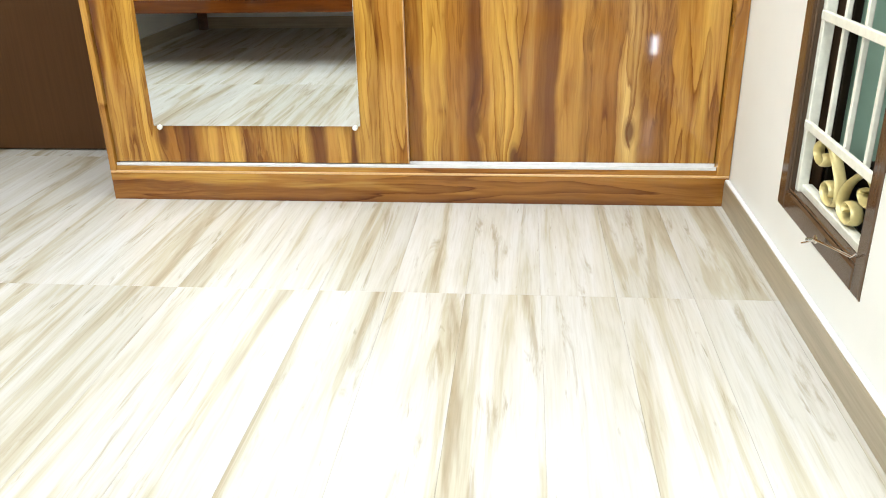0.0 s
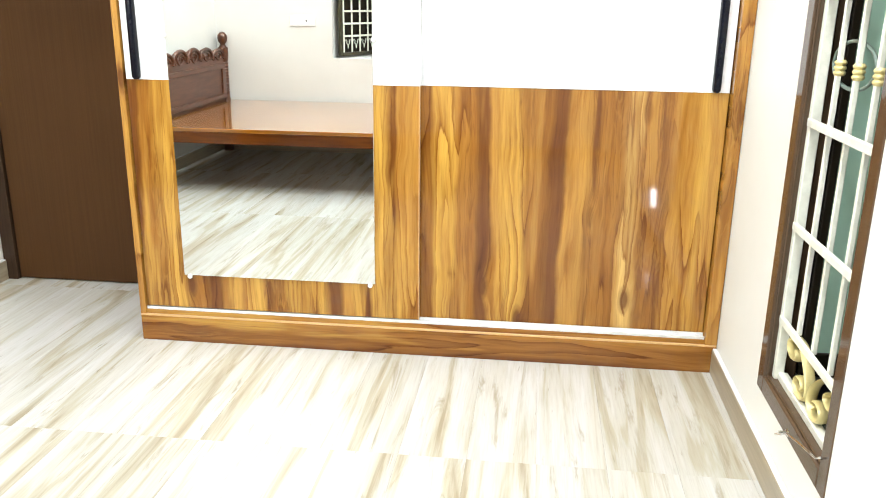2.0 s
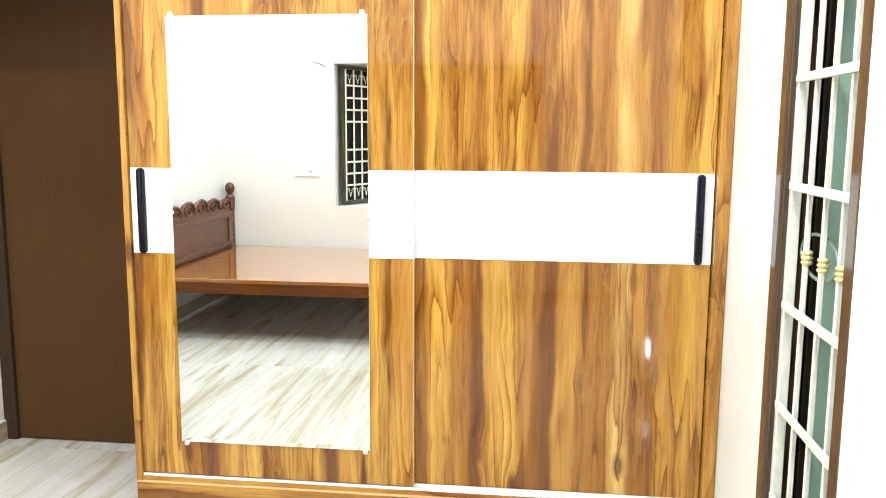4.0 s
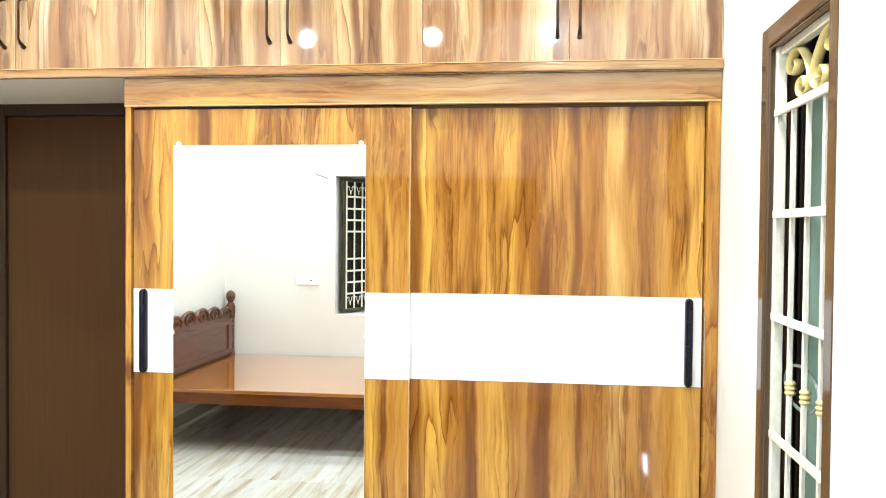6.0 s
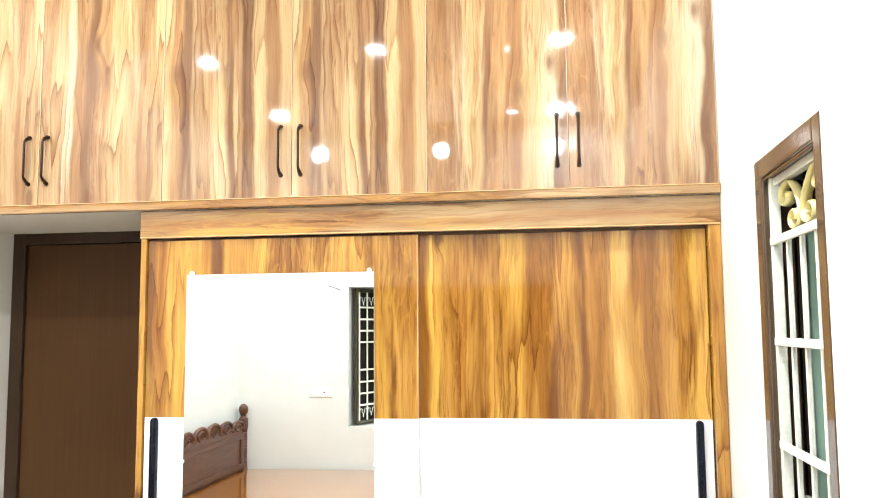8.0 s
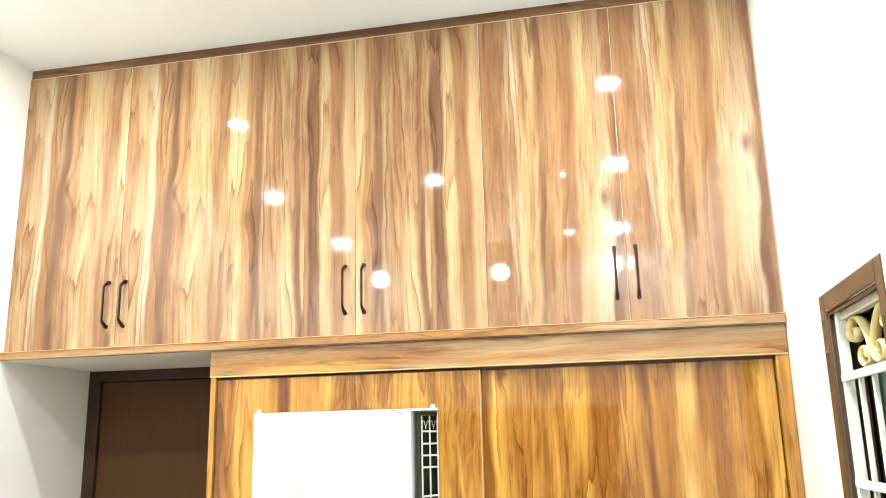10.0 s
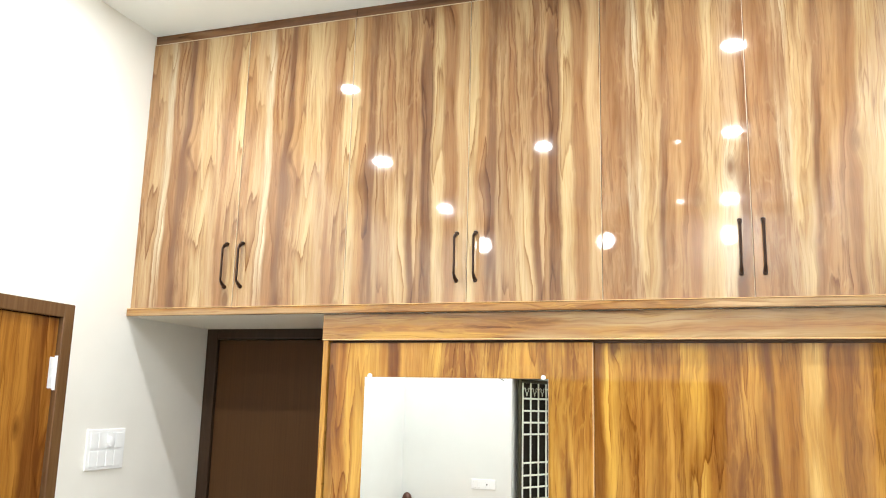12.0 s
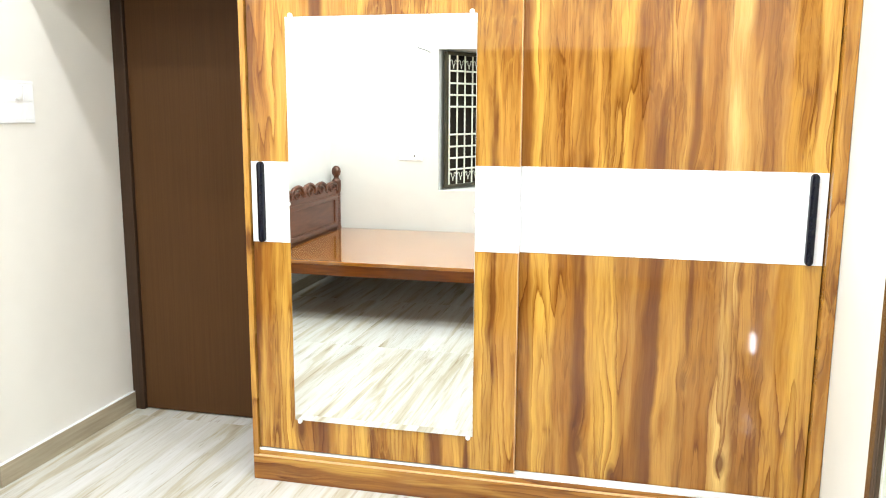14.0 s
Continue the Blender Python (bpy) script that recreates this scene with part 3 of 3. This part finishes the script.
# ---- wardrobe with two sliding doors ----
def pull_bar(x, y, z0, z1, parent):
    """Black capsule-shaped pull, proud of the door by two centimetres."""
    b = bmesh.new()
    n, r = 8, 0.0135
    outline = [(r * math.cos(a), z1 - r + r * math.sin(a)) for a in [math.pi * k / n for k in range(n + 1)]]
    outline += [(-r * math.cos(a), z0 + r - r * math.sin(a)) for a in [math.pi * k / n for k in range(n + 1)]]
    levels = []
    for dy, s in ((0.0, 1.0), (-0.012, 1.0), (-0.018, 0.82), (-0.020, 0.5)):
        levels.append([b.verts.new((x + u * s, y + dy, w + (0.004 if w < (z0 + z1) / 2 else -0.004) * (1 - s) * 2)) for u, w in outline])
    for a, c in zip(levels, levels[1:]):
        for k in range(len(outline)):
            j = (k + 1) % len(outline)
            b.faces.new((a[k], a[j], c[j], c[k]))
    b.faces.new(levels[-1])
    b.faces.new(list(reversed(levels[0])))
    h = part("handle", b, M_BLACK, parent, "black capsule-shaped pull handle", True)
    return h


Z_BAND0, Z_BAND1 = 0.985, 1.297
wd = thing("wardrobe", (W / 2, 0.3, 0), "teak laminate wardrobe with sliding doors, white band and mirror", "wardrobe")
part("side_panel", a_box(0.0, 0.022, 0.0, YN - 0.032, 0.106, 1.976, 0.001), M_STILE, wd)
part("side_panel", a_box(2.096, W + 0.004, 0.0, YN, 0.106, 1.976, 0.0015), M_STILE, wd)
part("plinth", a_box(0.0, W + 0.004, 0.0, 0.02, 0.0, 0.099, 0.001), M_BAND, wd, "brown cross-grain plinth board")
part("plinth_edge", a_box(0.0, W + 0.004, -0.001, 0.020, 0.099, 0.106, 0.0015), M_EDGE, wd, "pale edge band on the plinth")
part("base_board", a_box(0.022, 2.096, 0.020, YN - 0.04, 0.088, 0.105), M_BAND, wd)
part("carcass", a_box(0.022, 2.096, 0.075, YN - 0.04, 0.112, 1.974), M_INSIDE, wd, "dark carcass behind the doors")
part("plinth_side", a_box(0.001, 0.018, 0.021, YN - 0.032, 0.0, 0.105), M_STILE, wd)
part("frieze", a_box(-0.002, W + 0.004, -0.006, 0.016, 1.976, 2.074, 0.0015), M_FRIEZE, wd, "cross-grain frieze board above the doors")
part("frieze_lip", a_box(-0.002, W + 0.004, -0.007, 0.016, 1.971, 1.976, 0.001), M_EDGE, wd, "pale edge band under the frieze")
part("bottom_rail", a_box(0.022, 2.096, 0.006, 0.019, 0.1062, 0.123, 0.001), M_BAND, wd, "brown rail under the track")
part("track", a_box(0.024, 2.094, 0.008, 0.072, 0.1235, 0.1265), M_ALU, wd, "aluminium bottom track")
for yy in (0.008, 0.036, 0.069):
    part("track_rail", a_box(0.024, 2.094, yy, yy + 0.003, 0.1266, 0.1345 if yy < 0.03 else 0.138, 0.0006), M_ALU, wd)
# upper track coloured dark to paint in the shadow line above the doors
part("top_track", a_box(0.024, 2.094, 0.034, 0.072, 1.963, 1.975), M_INSIDE, wd)

# left leaf runs in front
sd1 = part("sliding_door", a_box(0.026, 1.066, 0.012, 0.030, 0.137, 1.962, 0.001), M_DOOR1, wd, "teak laminate sliding door carrying a mirror")
part("edge_strip", a_box(1.0662, 1.0695, 0.0105, 0.031, 0.137, 1.962, 0.0008), M_EDGE, sd1, "pale edge strip")
part("white_band", a_box(0.027, 1.0655, 0.0095, 0.0118, Z_BAND0, Z_BAND1, 0.0008), M_WHITE, sd1, "glossy white band")
part("band_edge", a_box(1.0657, 1.0712, 0.0092, 0.0312, Z_BAND0, Z_BAND1, 0.0004), M_ALU, sd1, "pale grey edge of the band")
pull_bar(0.069, 0.0094, 0.985, 1.297, sd1)
mz0, mz1, mx0, mx1 = 0.268, 1.830, 0.184, 0.909
part("mirror", a_box(mx0, mx1, 0.0045, 0.0090, mz0, mz1, 0.0012), M_MIRROR, sd1, "tall frameless mirror")
for cx, cz in ((mx0 + 0.022, mz0 - 0.004), (mx1 - 0.018, mz0 - 0.004), (mx0 + 0.022, mz1 + 0.004), (mx1 - 0.018, mz1 + 0.004), (mx0 - 0.004, 1.136), (mx1 + 0.004, 1.136)):
    b = bmesh.new()
    lathe(b, [(0.009, 0.009), (0.009, 0.001), (0.007, -0.001), (0.003, -0.0015)], (cx, 0.0, cz), 14, "y")
    part("mirror_clip", b, M_CLIP, sd1, "small round clear clip", True)
# right leaf runs behind
sd2 = part("sliding_door", a_box(1.040, 2.093, 0.042, 0.060, 0.137, 1.962, 0.001), M_DOOR2, wd, "teak laminate sliding door with a white band")
part("white_band", a_box(1.041, 2.0925, 0.0395, 0.0418, Z_BAND0, Z_BAND1, 0.0008), M_WHITE, sd2, "glossy white band")
pull_bar(2.048, 0.0394, 0.985, 1.295, sd2)


# ---- overhead cabinets up to the ceiling ----
def bow_handle(x, y, z0, z1, parent):
    b = bmesh.new()
    pts, rad = [], []
    for k in range(17):
        s = k / 16
        out = 0.034 * min(1.0, math.sin(math.pi * s) * 3.2) ** 0.8
        pts.append((x, y - out, z0 + (z1 - z0) * s))
        rad.append(0.0075 if k in (0, 16) else 0.0068 if k in (1, 15) else 0.0048)
    tube(b, pts, rad, 8)
    for zz in (z0, z1):
        lathe(b, [(0.0085, 0.004), (0.0085, -0.006), (0.006, -0.012)], (x, y, zz), 12, "y")
    part("handle", b, M_BRONZE, parent, "dark bronze bow handle", True)


Z0, Z1 = 2.111, 3.342
HANG = (0.05, -0.10, -0.05, 0.18, 0.10, -0.28)
for u in range(3):
    xa, xb = XL + 2 * u * STEP, XL + 2 * (u + 1) * STEP
    cab = thing("overhead_cabinet", ((xa + xb) / 2, 0.3, Z0), "teak laminate overhead cabinet with two tall doors", "cabinet", "overhead cabinets")
    part("body", a_box(xa + 0.001, xb - 0.001, 0.010, YN, Z0 - 0.003, Z1 + 0.002), M_INSIDE, cab)
    part("top_filler", a_box(xa + 0.0005, xb - 0.0005, -0.004, 0.012, Z1 + 0.004, ZC, 0.001), M_FILL, cab, "cross-grain filler under the ceiling, its shade put into the colour")
    for k in range(2):
        x0, x1 = xa + k * STEP + 0.0012, xa + (k + 1) * STEP - 0.0012
        hinge = x0 if k == 0 else x1
        hang = Matrix.Translation((hinge, 0, 0)) @ pose(0, 0, 0, 0, 0, HANG[2 * u + k]) @ Matrix.Translation((-hinge, 0, 0))

        def hung(bm):
            bmesh.ops.transform(bm, matrix=hang, verts=bm.verts)
            return bm
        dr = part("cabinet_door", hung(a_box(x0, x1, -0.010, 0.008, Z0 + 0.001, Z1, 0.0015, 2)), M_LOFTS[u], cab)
        part("edge_band", hung(a_box(x1 - 0.0014, x1 + 0.0006, -0.0108, 0.006, Z0 + 0.001, Z1, 0.0005)), M_PALE, dr, "pale edge band")
        part("edge_band", hung(a_box(x0, x1, -0.0112, 0.006, Z1 + 0.0003, Z1 + 0.0032, 0.0005)), M_PALE, dr)
        bow_handle((x1 - 0.040) if k == 0 else (x0 + 0.034), -0.010, 2.196, 2.380, dr)
cor = thing("cornice_shelf", (0.6, 0.0, 2.076), "teak edged shelf board under the overhead cabinets", "shelf")
part("board", a_box(XL, W + 0.004, -0.010, YN, 2.076, 2.107), M_UNDER, cor, "pale board underside")
part("nosing", a_box(XL, W + 0.005, -0.032, -0.010, 2.076, 2.107, 0.004, 2), M_FRIEZE, cor, "rounded teak nosing")
part("nosing_edge", a_box(XL, W + 0.005, -0.033, -0.012, 2.1072, 2.1100, 0.001), M_EDGE, cor)

# ---- east window: timber frame, ornamental grille, open shutter ----
wn = thing("window_1", (XR, -0.81, WIN[2]), "tall narrow window in a brown timber frame, grille inside", "window", kind="structure")
fx0, fx1 = XR - 0.002, XR + 0.085
fy0, fy1, fz0, fz1, fw = WIN[0], WIN[1], WIN[2], WIN[3], 0.055
part("frame_stile", a_box(fx0, fx1, fy0, fy0 + fw, fz0, fz1, 0.005, 2), M_FRAME, wn)
part("frame_stile", a_box(fx0, fx1, fy1 - fw, fy1, fz0, fz1, 0.005, 2), M_FRAME, wn)
part("frame_head", a_box(fx0, fx1, fy0 + fw, fy1 - fw, fz1 - fw, fz1, 0.005, 2), M_FRAME, wn)
part("frame_sill", a_box(fx0, fx1, fy0 + fw, fy1 - fw, fz0, fz0 + fw, 0.005, 2), M_FRAME, wn)
for a, c, z0, z1 in ((fy0 + fw, fy0 + fw + 0.007, fz0 + fw, fz1 - fw), (fy1 - fw - 0.007, fy1 - fw, fz0 + fw, fz1 - fw),
                     (fy0 + fw + 0.007, fy1 - fw - 0.007, fz1 - fw - 0.007, fz1 - fw), (fy0 + fw + 0.007, fy1 - fw - 0.007, fz0 + fw, fz0 + fw + 0.007)):
    part("bead", a_box(fx0 + 0.006, fx0 + 0.0125, a, c, z0, z1, 0.002), M_FRAME, wn)
# far casement stands open outwards
cas = thing("casement_shutter", (XR + 0.09, fy1 - 0.03, fz0 + 0.05), "open outward casement with a dark frame and green glass", "shutter")
sy0, sy1 = fy1 - 0.060, fy1 - 0.022
sx0, sx1 = XR + 0.090, XR + 0.44
for a, c in ((sx0, sx0 + 0.022), (sx1 - 0.022, sx1)):
    part("stile", a_box(a, c, sy0, sy1, fz0 + 0.06, fz1 - 0.06, 0.003), M_SHUT, cas)
for a, c in ((fz0 + 0.06, fz0 + 0.13), (fz1 - 0.13, fz1 - 0.06)):
    part("rail", a_box(sx0 + 0.022, sx1 - 0.022, sy0, sy1, a, c, 0.003), M_SHUT, cas)
part("pane", a_box(sx0 + 0.022, sx1 - 0.022, sy0 + 0.012, sy0 + 0.016, fz0 + 0.13, fz1 - 0.13), M_GLASS, cas, "greenish glass pane")

gr = thing("window_grille", (XR + 0.03, -0.81, fz0 + fw), "ivory steel window grille with gilt scrolls and collars", "grille")
gx = XR + 0.033
gy0, gy1, gz0, gz1 = fy0 + fw, fy1 - fw, fz0 + fw, fz1 - fw
for a, c in ((gy0, gy0 + 0.022), (gy1 - 0.022, gy1)):
    part("upright", a_box(gx - 0.0125, gx + 0.014, a, c, gz0, gz1, 0.002), M_GRILLE, gr)
for a in (gz0, gz1 - 0.022):
    part("cross_bar", a_box(gx - 0.003, gx + 0.023, gy0 + 0.022, gy1 - 0.022, a, a + 0.022, 0.002), M_GRILLE, gr)
LEVELS = (0.438, 0.703, 0.979, 1.299, 1.575, 1.848)
for z in LEVELS:
    part("cross_bar", a_box(gx - 0.0155, gx - 0.0045, gy0 + 0.002, gy1 - 0.004, z - 0.011, z + 0.011, 0.002), M_GRILLE, gr)
pitch = (gy1 - gy0) / 4
BARS = [gy0 + pitch * k for k in (1, 2, 3)]
for y in BARS:
    part("bar", a_box(gx - 0.003, gx + 0.010, y - 0.0065, y + 0.0065, LEVELS[0], LEVELS[-1], 0.002), M_GRILLE, gr)
    b = bmesh.new()
    lathe(b, [(0.010, -0.019)] + [(0.0105 + 0.004 * abs(math.sin(math.pi * k / 6)), -0.018 + 0.036 * k / 18) for k in range(19)] + [(0.010, 0.019)],
          (gx + 0.006, y, 1.125), 16)
    part("collar", b, M_GILT, gr, "gilt ribbed collar", True)
b = bmesh.new()
tube(b, [(gx + 0.015, (BARS[1] + BARS[2]) / 2 + 0.135 * math.cos(a), 1.135 + 0.055 * math.sin(a)) for a in [2 * math.pi * k / 28 for k in range(29)]], 0.0045, 8)
part("oval_ring", b, M_RING, gr, "thin grey oval ring", True)


def scroll(yc, zc, side, up):
    """A ribbon in an S: a wide curl outwards and down at the top, a smaller one outwards and up at the foot."""
    pts = []
    for k in range(34):
        q = k / 33
        a = -1.0 * math.pi - 0.9 + q * (2.0 * math.pi + 0.4)
        rr = 0.012 + 0.041 * q
        pts.append((0.118 + rr * math.cos(a) * 1.15, 0.036 + rr * math.sin(a)))
    p0 = pts[-1]
    d = (pts[-1][0] - pts[-2][0], pts[-1][1] - pts[-2][1])
    n = math.hypot(*d)
    foot = []
    for k in range(24):
        q = k / 23
        a = math.pi + q * 2.2 * math.pi
        rr = 0.044 - 0.030 * q
        foot.append((0.056 + rr * math.cos(a) * 1.1, -0.046 + rr * math.sin(a)))
    p3 = foot[0]
    c1, c2 = (p0[0] + d[0] / n * 0.04, p0[1] + d[1] / n * 0.04), (p3[0], p3[1] + 0.05)
    for k in range(1, 10):
        q = k / 10
        w = ((1 - q) ** 3, 3 * q * (1 - q) ** 2, 3 * q * q * (1 - q), q ** 3)
        pts.append(tuple(w[0] * p0[i] + w[1] * c1[i] + w[2] * c2[i] + w[3] * p3[i] for i in (0, 1)))
    return [(gx + 0.012, yc + side * p * 1.16, zc + up * q * 0.78) for p, q in pts + foot]


for zc, up in (((gz0 + LEVELS[0]) / 2 + 0.005, 1), ((gz1 + LEVELS[-1]) / 2 - 0.005, 1)):
    ym = (gy0 + gy1) / 2
    for side in (1, -1):
        b = bmesh.new()
        tube(b, scroll(ym, zc, side, up), 0.014, 8, 0.0048, Vector((1, 0, 0)))
        part("scroll", b, M_GILT, gr, "gilt scrollwork strip", True)
hook = thing("window_hook", (XR - 0.01, -0.90, 0.24), "bright steel hook-and-eye window stay on the sill", "hook")
b = bmesh.new()
tube(b, [(XR - 0.034, -0.835, 0.222), (XR - 0.028, -0.853, 0.232), (XR - 0.020, -0.87, 0.246), (XR - 0.012, -0.95, 0.262), (XR - 0.008, -1.05, 0.283), (XR - 0.010, -1.075, 0.30)], 0.0028, 8)
part("rod", b, M_STEEL, hook, "", True)
b = bmesh.new()
lathe(b, [(0.010, 0.0), (0.010, -0.003), (0.004, -0.005), (0.004, -0.022)], (XR - 0.014, -0.862, 0.243), 14, "x")
part("eye", b, M_STEEL, hook, "", True)

# ---- grille windows in the niche of the back wall ----
def grille_window(name, at, degrees, length, columns, label):
    """Dark timber window with a square grille, curls in its top and bottom rows; its length runs along local x."""
    w = thing(name, (at[0], at[1], 0.79), label, "window", kind="structure")
    turn = Matrix.Translation((at[0], at[1], 0.0)) @ pose(0, 0, 0, 0, 0, degrees)

    def turned(bm):
        bmesh.ops.transform(bm, matrix=turn, verts=bm.verts)
        return bm
    z0, z1 = 0.796, 1.974
    for a, c, e, f, nm in ((0.0, 0.020, z0, z1, "frame_stile"), (length - 0.020, length, z0, z1, "frame_stile"),
                           (0.020, length - 0.020, z0, z0 + 0.030, "frame_sill"), (0.020, length - 0.020, z1 - 0.030, z1, "frame_head")):
        part(nm, turned(a_box(a, c, -0.020, 0.012, e, f, 0.003)), M_OLIVE, w)
    part("dark_pane", turned(a_box(0.020, length - 0.020, -0.018, -0.014, z0 + 0.030, z1 - 0.030)), M_SHUT, w, "black night-time glass")
    xs = [0.042 + (length - 0.084) * k / (columns - 1) for k in range(columns)]
    for x in xs:
        part("upright", turned(a_box(x - 0.0075, x + 0.0075, 0.000, 0.010, z0 + 0.030, z1 - 0.030, 0.002)), M_GRILLE, w)
    for z in (0.96, 1.06, 1.16, 1.265, 1.505, 1.605, 1.705, 1.81):
        part("cross_bar", turned(a_box(0.032, length - 0.032, 0.011, 0.018, z - 0.008, z + 0.008, 0.002)), M_GRILLE, w)
    for z in (0.900, 1.872):
        for a, c in zip(xs, xs[1:]):
            m, r = (a + c) / 2, (c - a) * 0.5
            arm = [(r * (0.52 + 0.24 * math.cos(0.7 * k)), 0.016 + 0.014 * math.sin(0.7 * k)) for k in range(7)] + [(0.10 * r, -0.012), (0.02 * r, -0.042)]
            b = bmesh.new()
            for side in (1, -1):
                tube(b, [(m + side * p, 0.006, z + q) for p, q in arm], 0.0030, 6)
            part("curl", turned(b), M_GRILLE, w, "", True)
    return w


grille_window("window_2", (-0.183, -4.105), -64.0, 0.52, 5, "dark timber window with a white square grille, night outside")
grille_window("window_3", (0.20, -4.82), 0.0, 1.28, 10, "wide dark timber window with a white square grille, night outside")
cable = thing("cable", (-0.5, YB, 2.0), "thin loose grey wire on the wall beside the window", "cable")
b = bmesh.new()
tube(b, [(-0.41 + 0.11 * s, YB + 0.006 + 0.015 * math.sin(math.pi * s), 2.005 - 0.05 * s ** 0.6 + 0.01 * math.sin(3 * s)) for s in [k / 14 for k in range(15)]], 0.0036, 6)
part("wire", b, M_GREY, cable, "", True)

# ---- bed ----
bed = thing("bed", (-0.1, -3.08, 0), "polished rosewood platform bed with a carved headboard, no mattress", "bed")
bx0, bx1, by0, by1 = -1.16, 0.98, -4.00, -2.42
part("platform", a_box(bx0 + 0.05, bx1, by0, by1, 0.405, 0.430, 0.004, 2), M_DECK, bed, "glossy reddish plywood platform")
part("side_rail", a_box(bx0 + 0.05, bx1 - 0.03, by1 - 0.035, by1 - 0.005, 0.328, 0.405, 0.004, 2), M_BED, bed)
part("side_rail", a_box(bx0 + 0.05, bx1 - 0.03, by0 + 0.005, by0 + 0.035, 0.328, 0.405, 0.004, 2), M_BED, bed)
part("end_rail", a_box(bx1 - 0.03, bx1 - 0.004, by0 + 0.035, by1 - 0.035, 0.328, 0.405, 0.004, 2), M_BED, bed)
LEG = [(0.030, 0.0), (0.034, 0.03), (0.030, 0.06), (0.042, 0.12), (0.044, 0.20), (0.034, 0.25), (0.046, 0.28), (0.046, 0.328)]
for y in (by0 + 0.06, by1 - 0.06):
    b = bmesh.new()
    lathe(b, LEG, (bx1 - 0.07, y, 0), 18)
    part("leg", b, M_CARVE, bed, "", True)
POST = [(0.040, 0.0), (0.040, 0.44), (0.034, 0.45), (0.036, 0.47)]
POST += [(0.031 + 0.006 * (k % 2), 0.48 + 0.012 * k) for k in range(24)]
POST += [(0.038, 0.775), (0.040, 0.80), (0.040, 0.855), (0.030, 0.865), (0.020, 0.88), (0.024, 0.89), (0.036, 0.91), (0.041, 0.935), (0.036, 0.96), (0.020, 0.978), (0.006, 0.984)]
for y in (by0 + 0.02, by1 - 0.03):
    b = bmesh.new()
    lathe(b, POST, (bx0 + 0.01, y, 0), 22)
    part("post", b, M_CARVE, bed, "turned post with a ball finial", True)
hx = bx0 + 0.012
hb = part("headboard", a_box(hx - 0.014, hx + 0.014, by0 + 0.05, by1 - 0.06, 0.33, 0.735, 0.004, 2), M_CARVE, bed, "panelled dark wood headboard")
for a, c, z0, z1 in ((by0 + 0.055, by1 - 0.065, 0.695, 0.735), (by0 + 0.055, by1 - 0.065, 0.45, 0.49), (by0 + 0.055, by0 + 0.13, 0.49, 0.695), (by1 - 0.14, by1 - 0.065, 0.49, 0.695)):
    part("moulding", a_box(hx + 0.0142, hx + 0.026, a, c, z0, z1, 0.005, 2), M_CARVE, hb)
cb = bmesh.new()
ARCHES, SPAN = 6, by1 - by0 - 0.12
prev = None
for k in range(ARCHES * 10 + 1):
    s = k / (ARCHES * 10)
    y = by0 + 0.055 + SPAN * s
    h = 0.785 + 0.045 * math.sin(math.pi * s) + 0.050 * abs(math.sin(math.pi * s * ARCHES)) ** 0.7
    ring = [cb.verts.new((hx + dx, y, z)) for dx, z in ((-0.010, 0.735), (0.010, 0.735), (0.010, h), (-0.010, h))]
    if prev:
        for i in range(4):
            cb.faces.new((prev[i], prev[(i + 1) % 4], ring[(i + 1) % 4], ring[i]))
    else:
        cb.faces.new(ring)
    prev = ring
cb.faces.new(list(reversed(prev)))
part("crest", cb, M_CARVE, hb, "scalloped carved crest rail")
for k in range(ARCHES):
    s = (k + 0.5) / ARCHES
    yc = by0 + 0.055 + SPAN * s
    top = 0.835 + 0.045 * math.sin(math.pi * s)
    zc, tall, half = (top + 0.74) / 2, (top - 0.74) / 2, SPAN / ARCHES * 0.46
    sg = 1 if k < ARCHES / 2 else -1
    b = bmesh.new()
    tube(b, [(hx + 0.014, yc + half * math.cos(a), zc + tall * math.sin(a)) for a in [-0.35 + (math.pi + 0.7) * j / 18 for j in range(19)]], 0.013, 8)
    part("carving", b, M_CARVE, hb, "raised carved arch", True)
    b = bmesh.new()
    tube(b, [(hx + 0.014, yc + sg * half * (0.66 - 0.024 * j) * math.cos(0.45 * j), zc + tall * (0.66 - 0.022 * j) * math.sin(0.45 * j)) for j in range(22)],
         [0.011 - 0.0003 * j for j in range(22)], 6)
    part("carving", b, M_CARVE, hb, "raised carved scroll", True)

# ---- floor planks ----
PW, PL = 0.2, 1.2
tile_mesh = {}


def plank(x0, x1, y0, y1):
    key = (round(x1 - x0, 3), round(y1 - y0, 3))
    if key not in tile_mesh:
        w, l = key
        bm = bmesh.new()
        box(bm, 0.0002, w - 0.0002, 0.0002, l - 0.0002, -0.006, 0.0, 0.0004)
        tile_mesh[key] = finish(bm, "plank", M_TILE)
    ob = new("plank", tile_mesh[key])
    ob.parent = FLOOR
    ob.location = (x0, y0, 0.0)


ys = [YB, -3.095, -1.895, -0.695, 0.505, YN + 0.10]
x = XB - 0.07
while x < XR:
    for y0, y1 in zip(ys, ys[1:]):
        plank(x, min(x + PW, XR + 0.01), y0, y1)
    x += PW
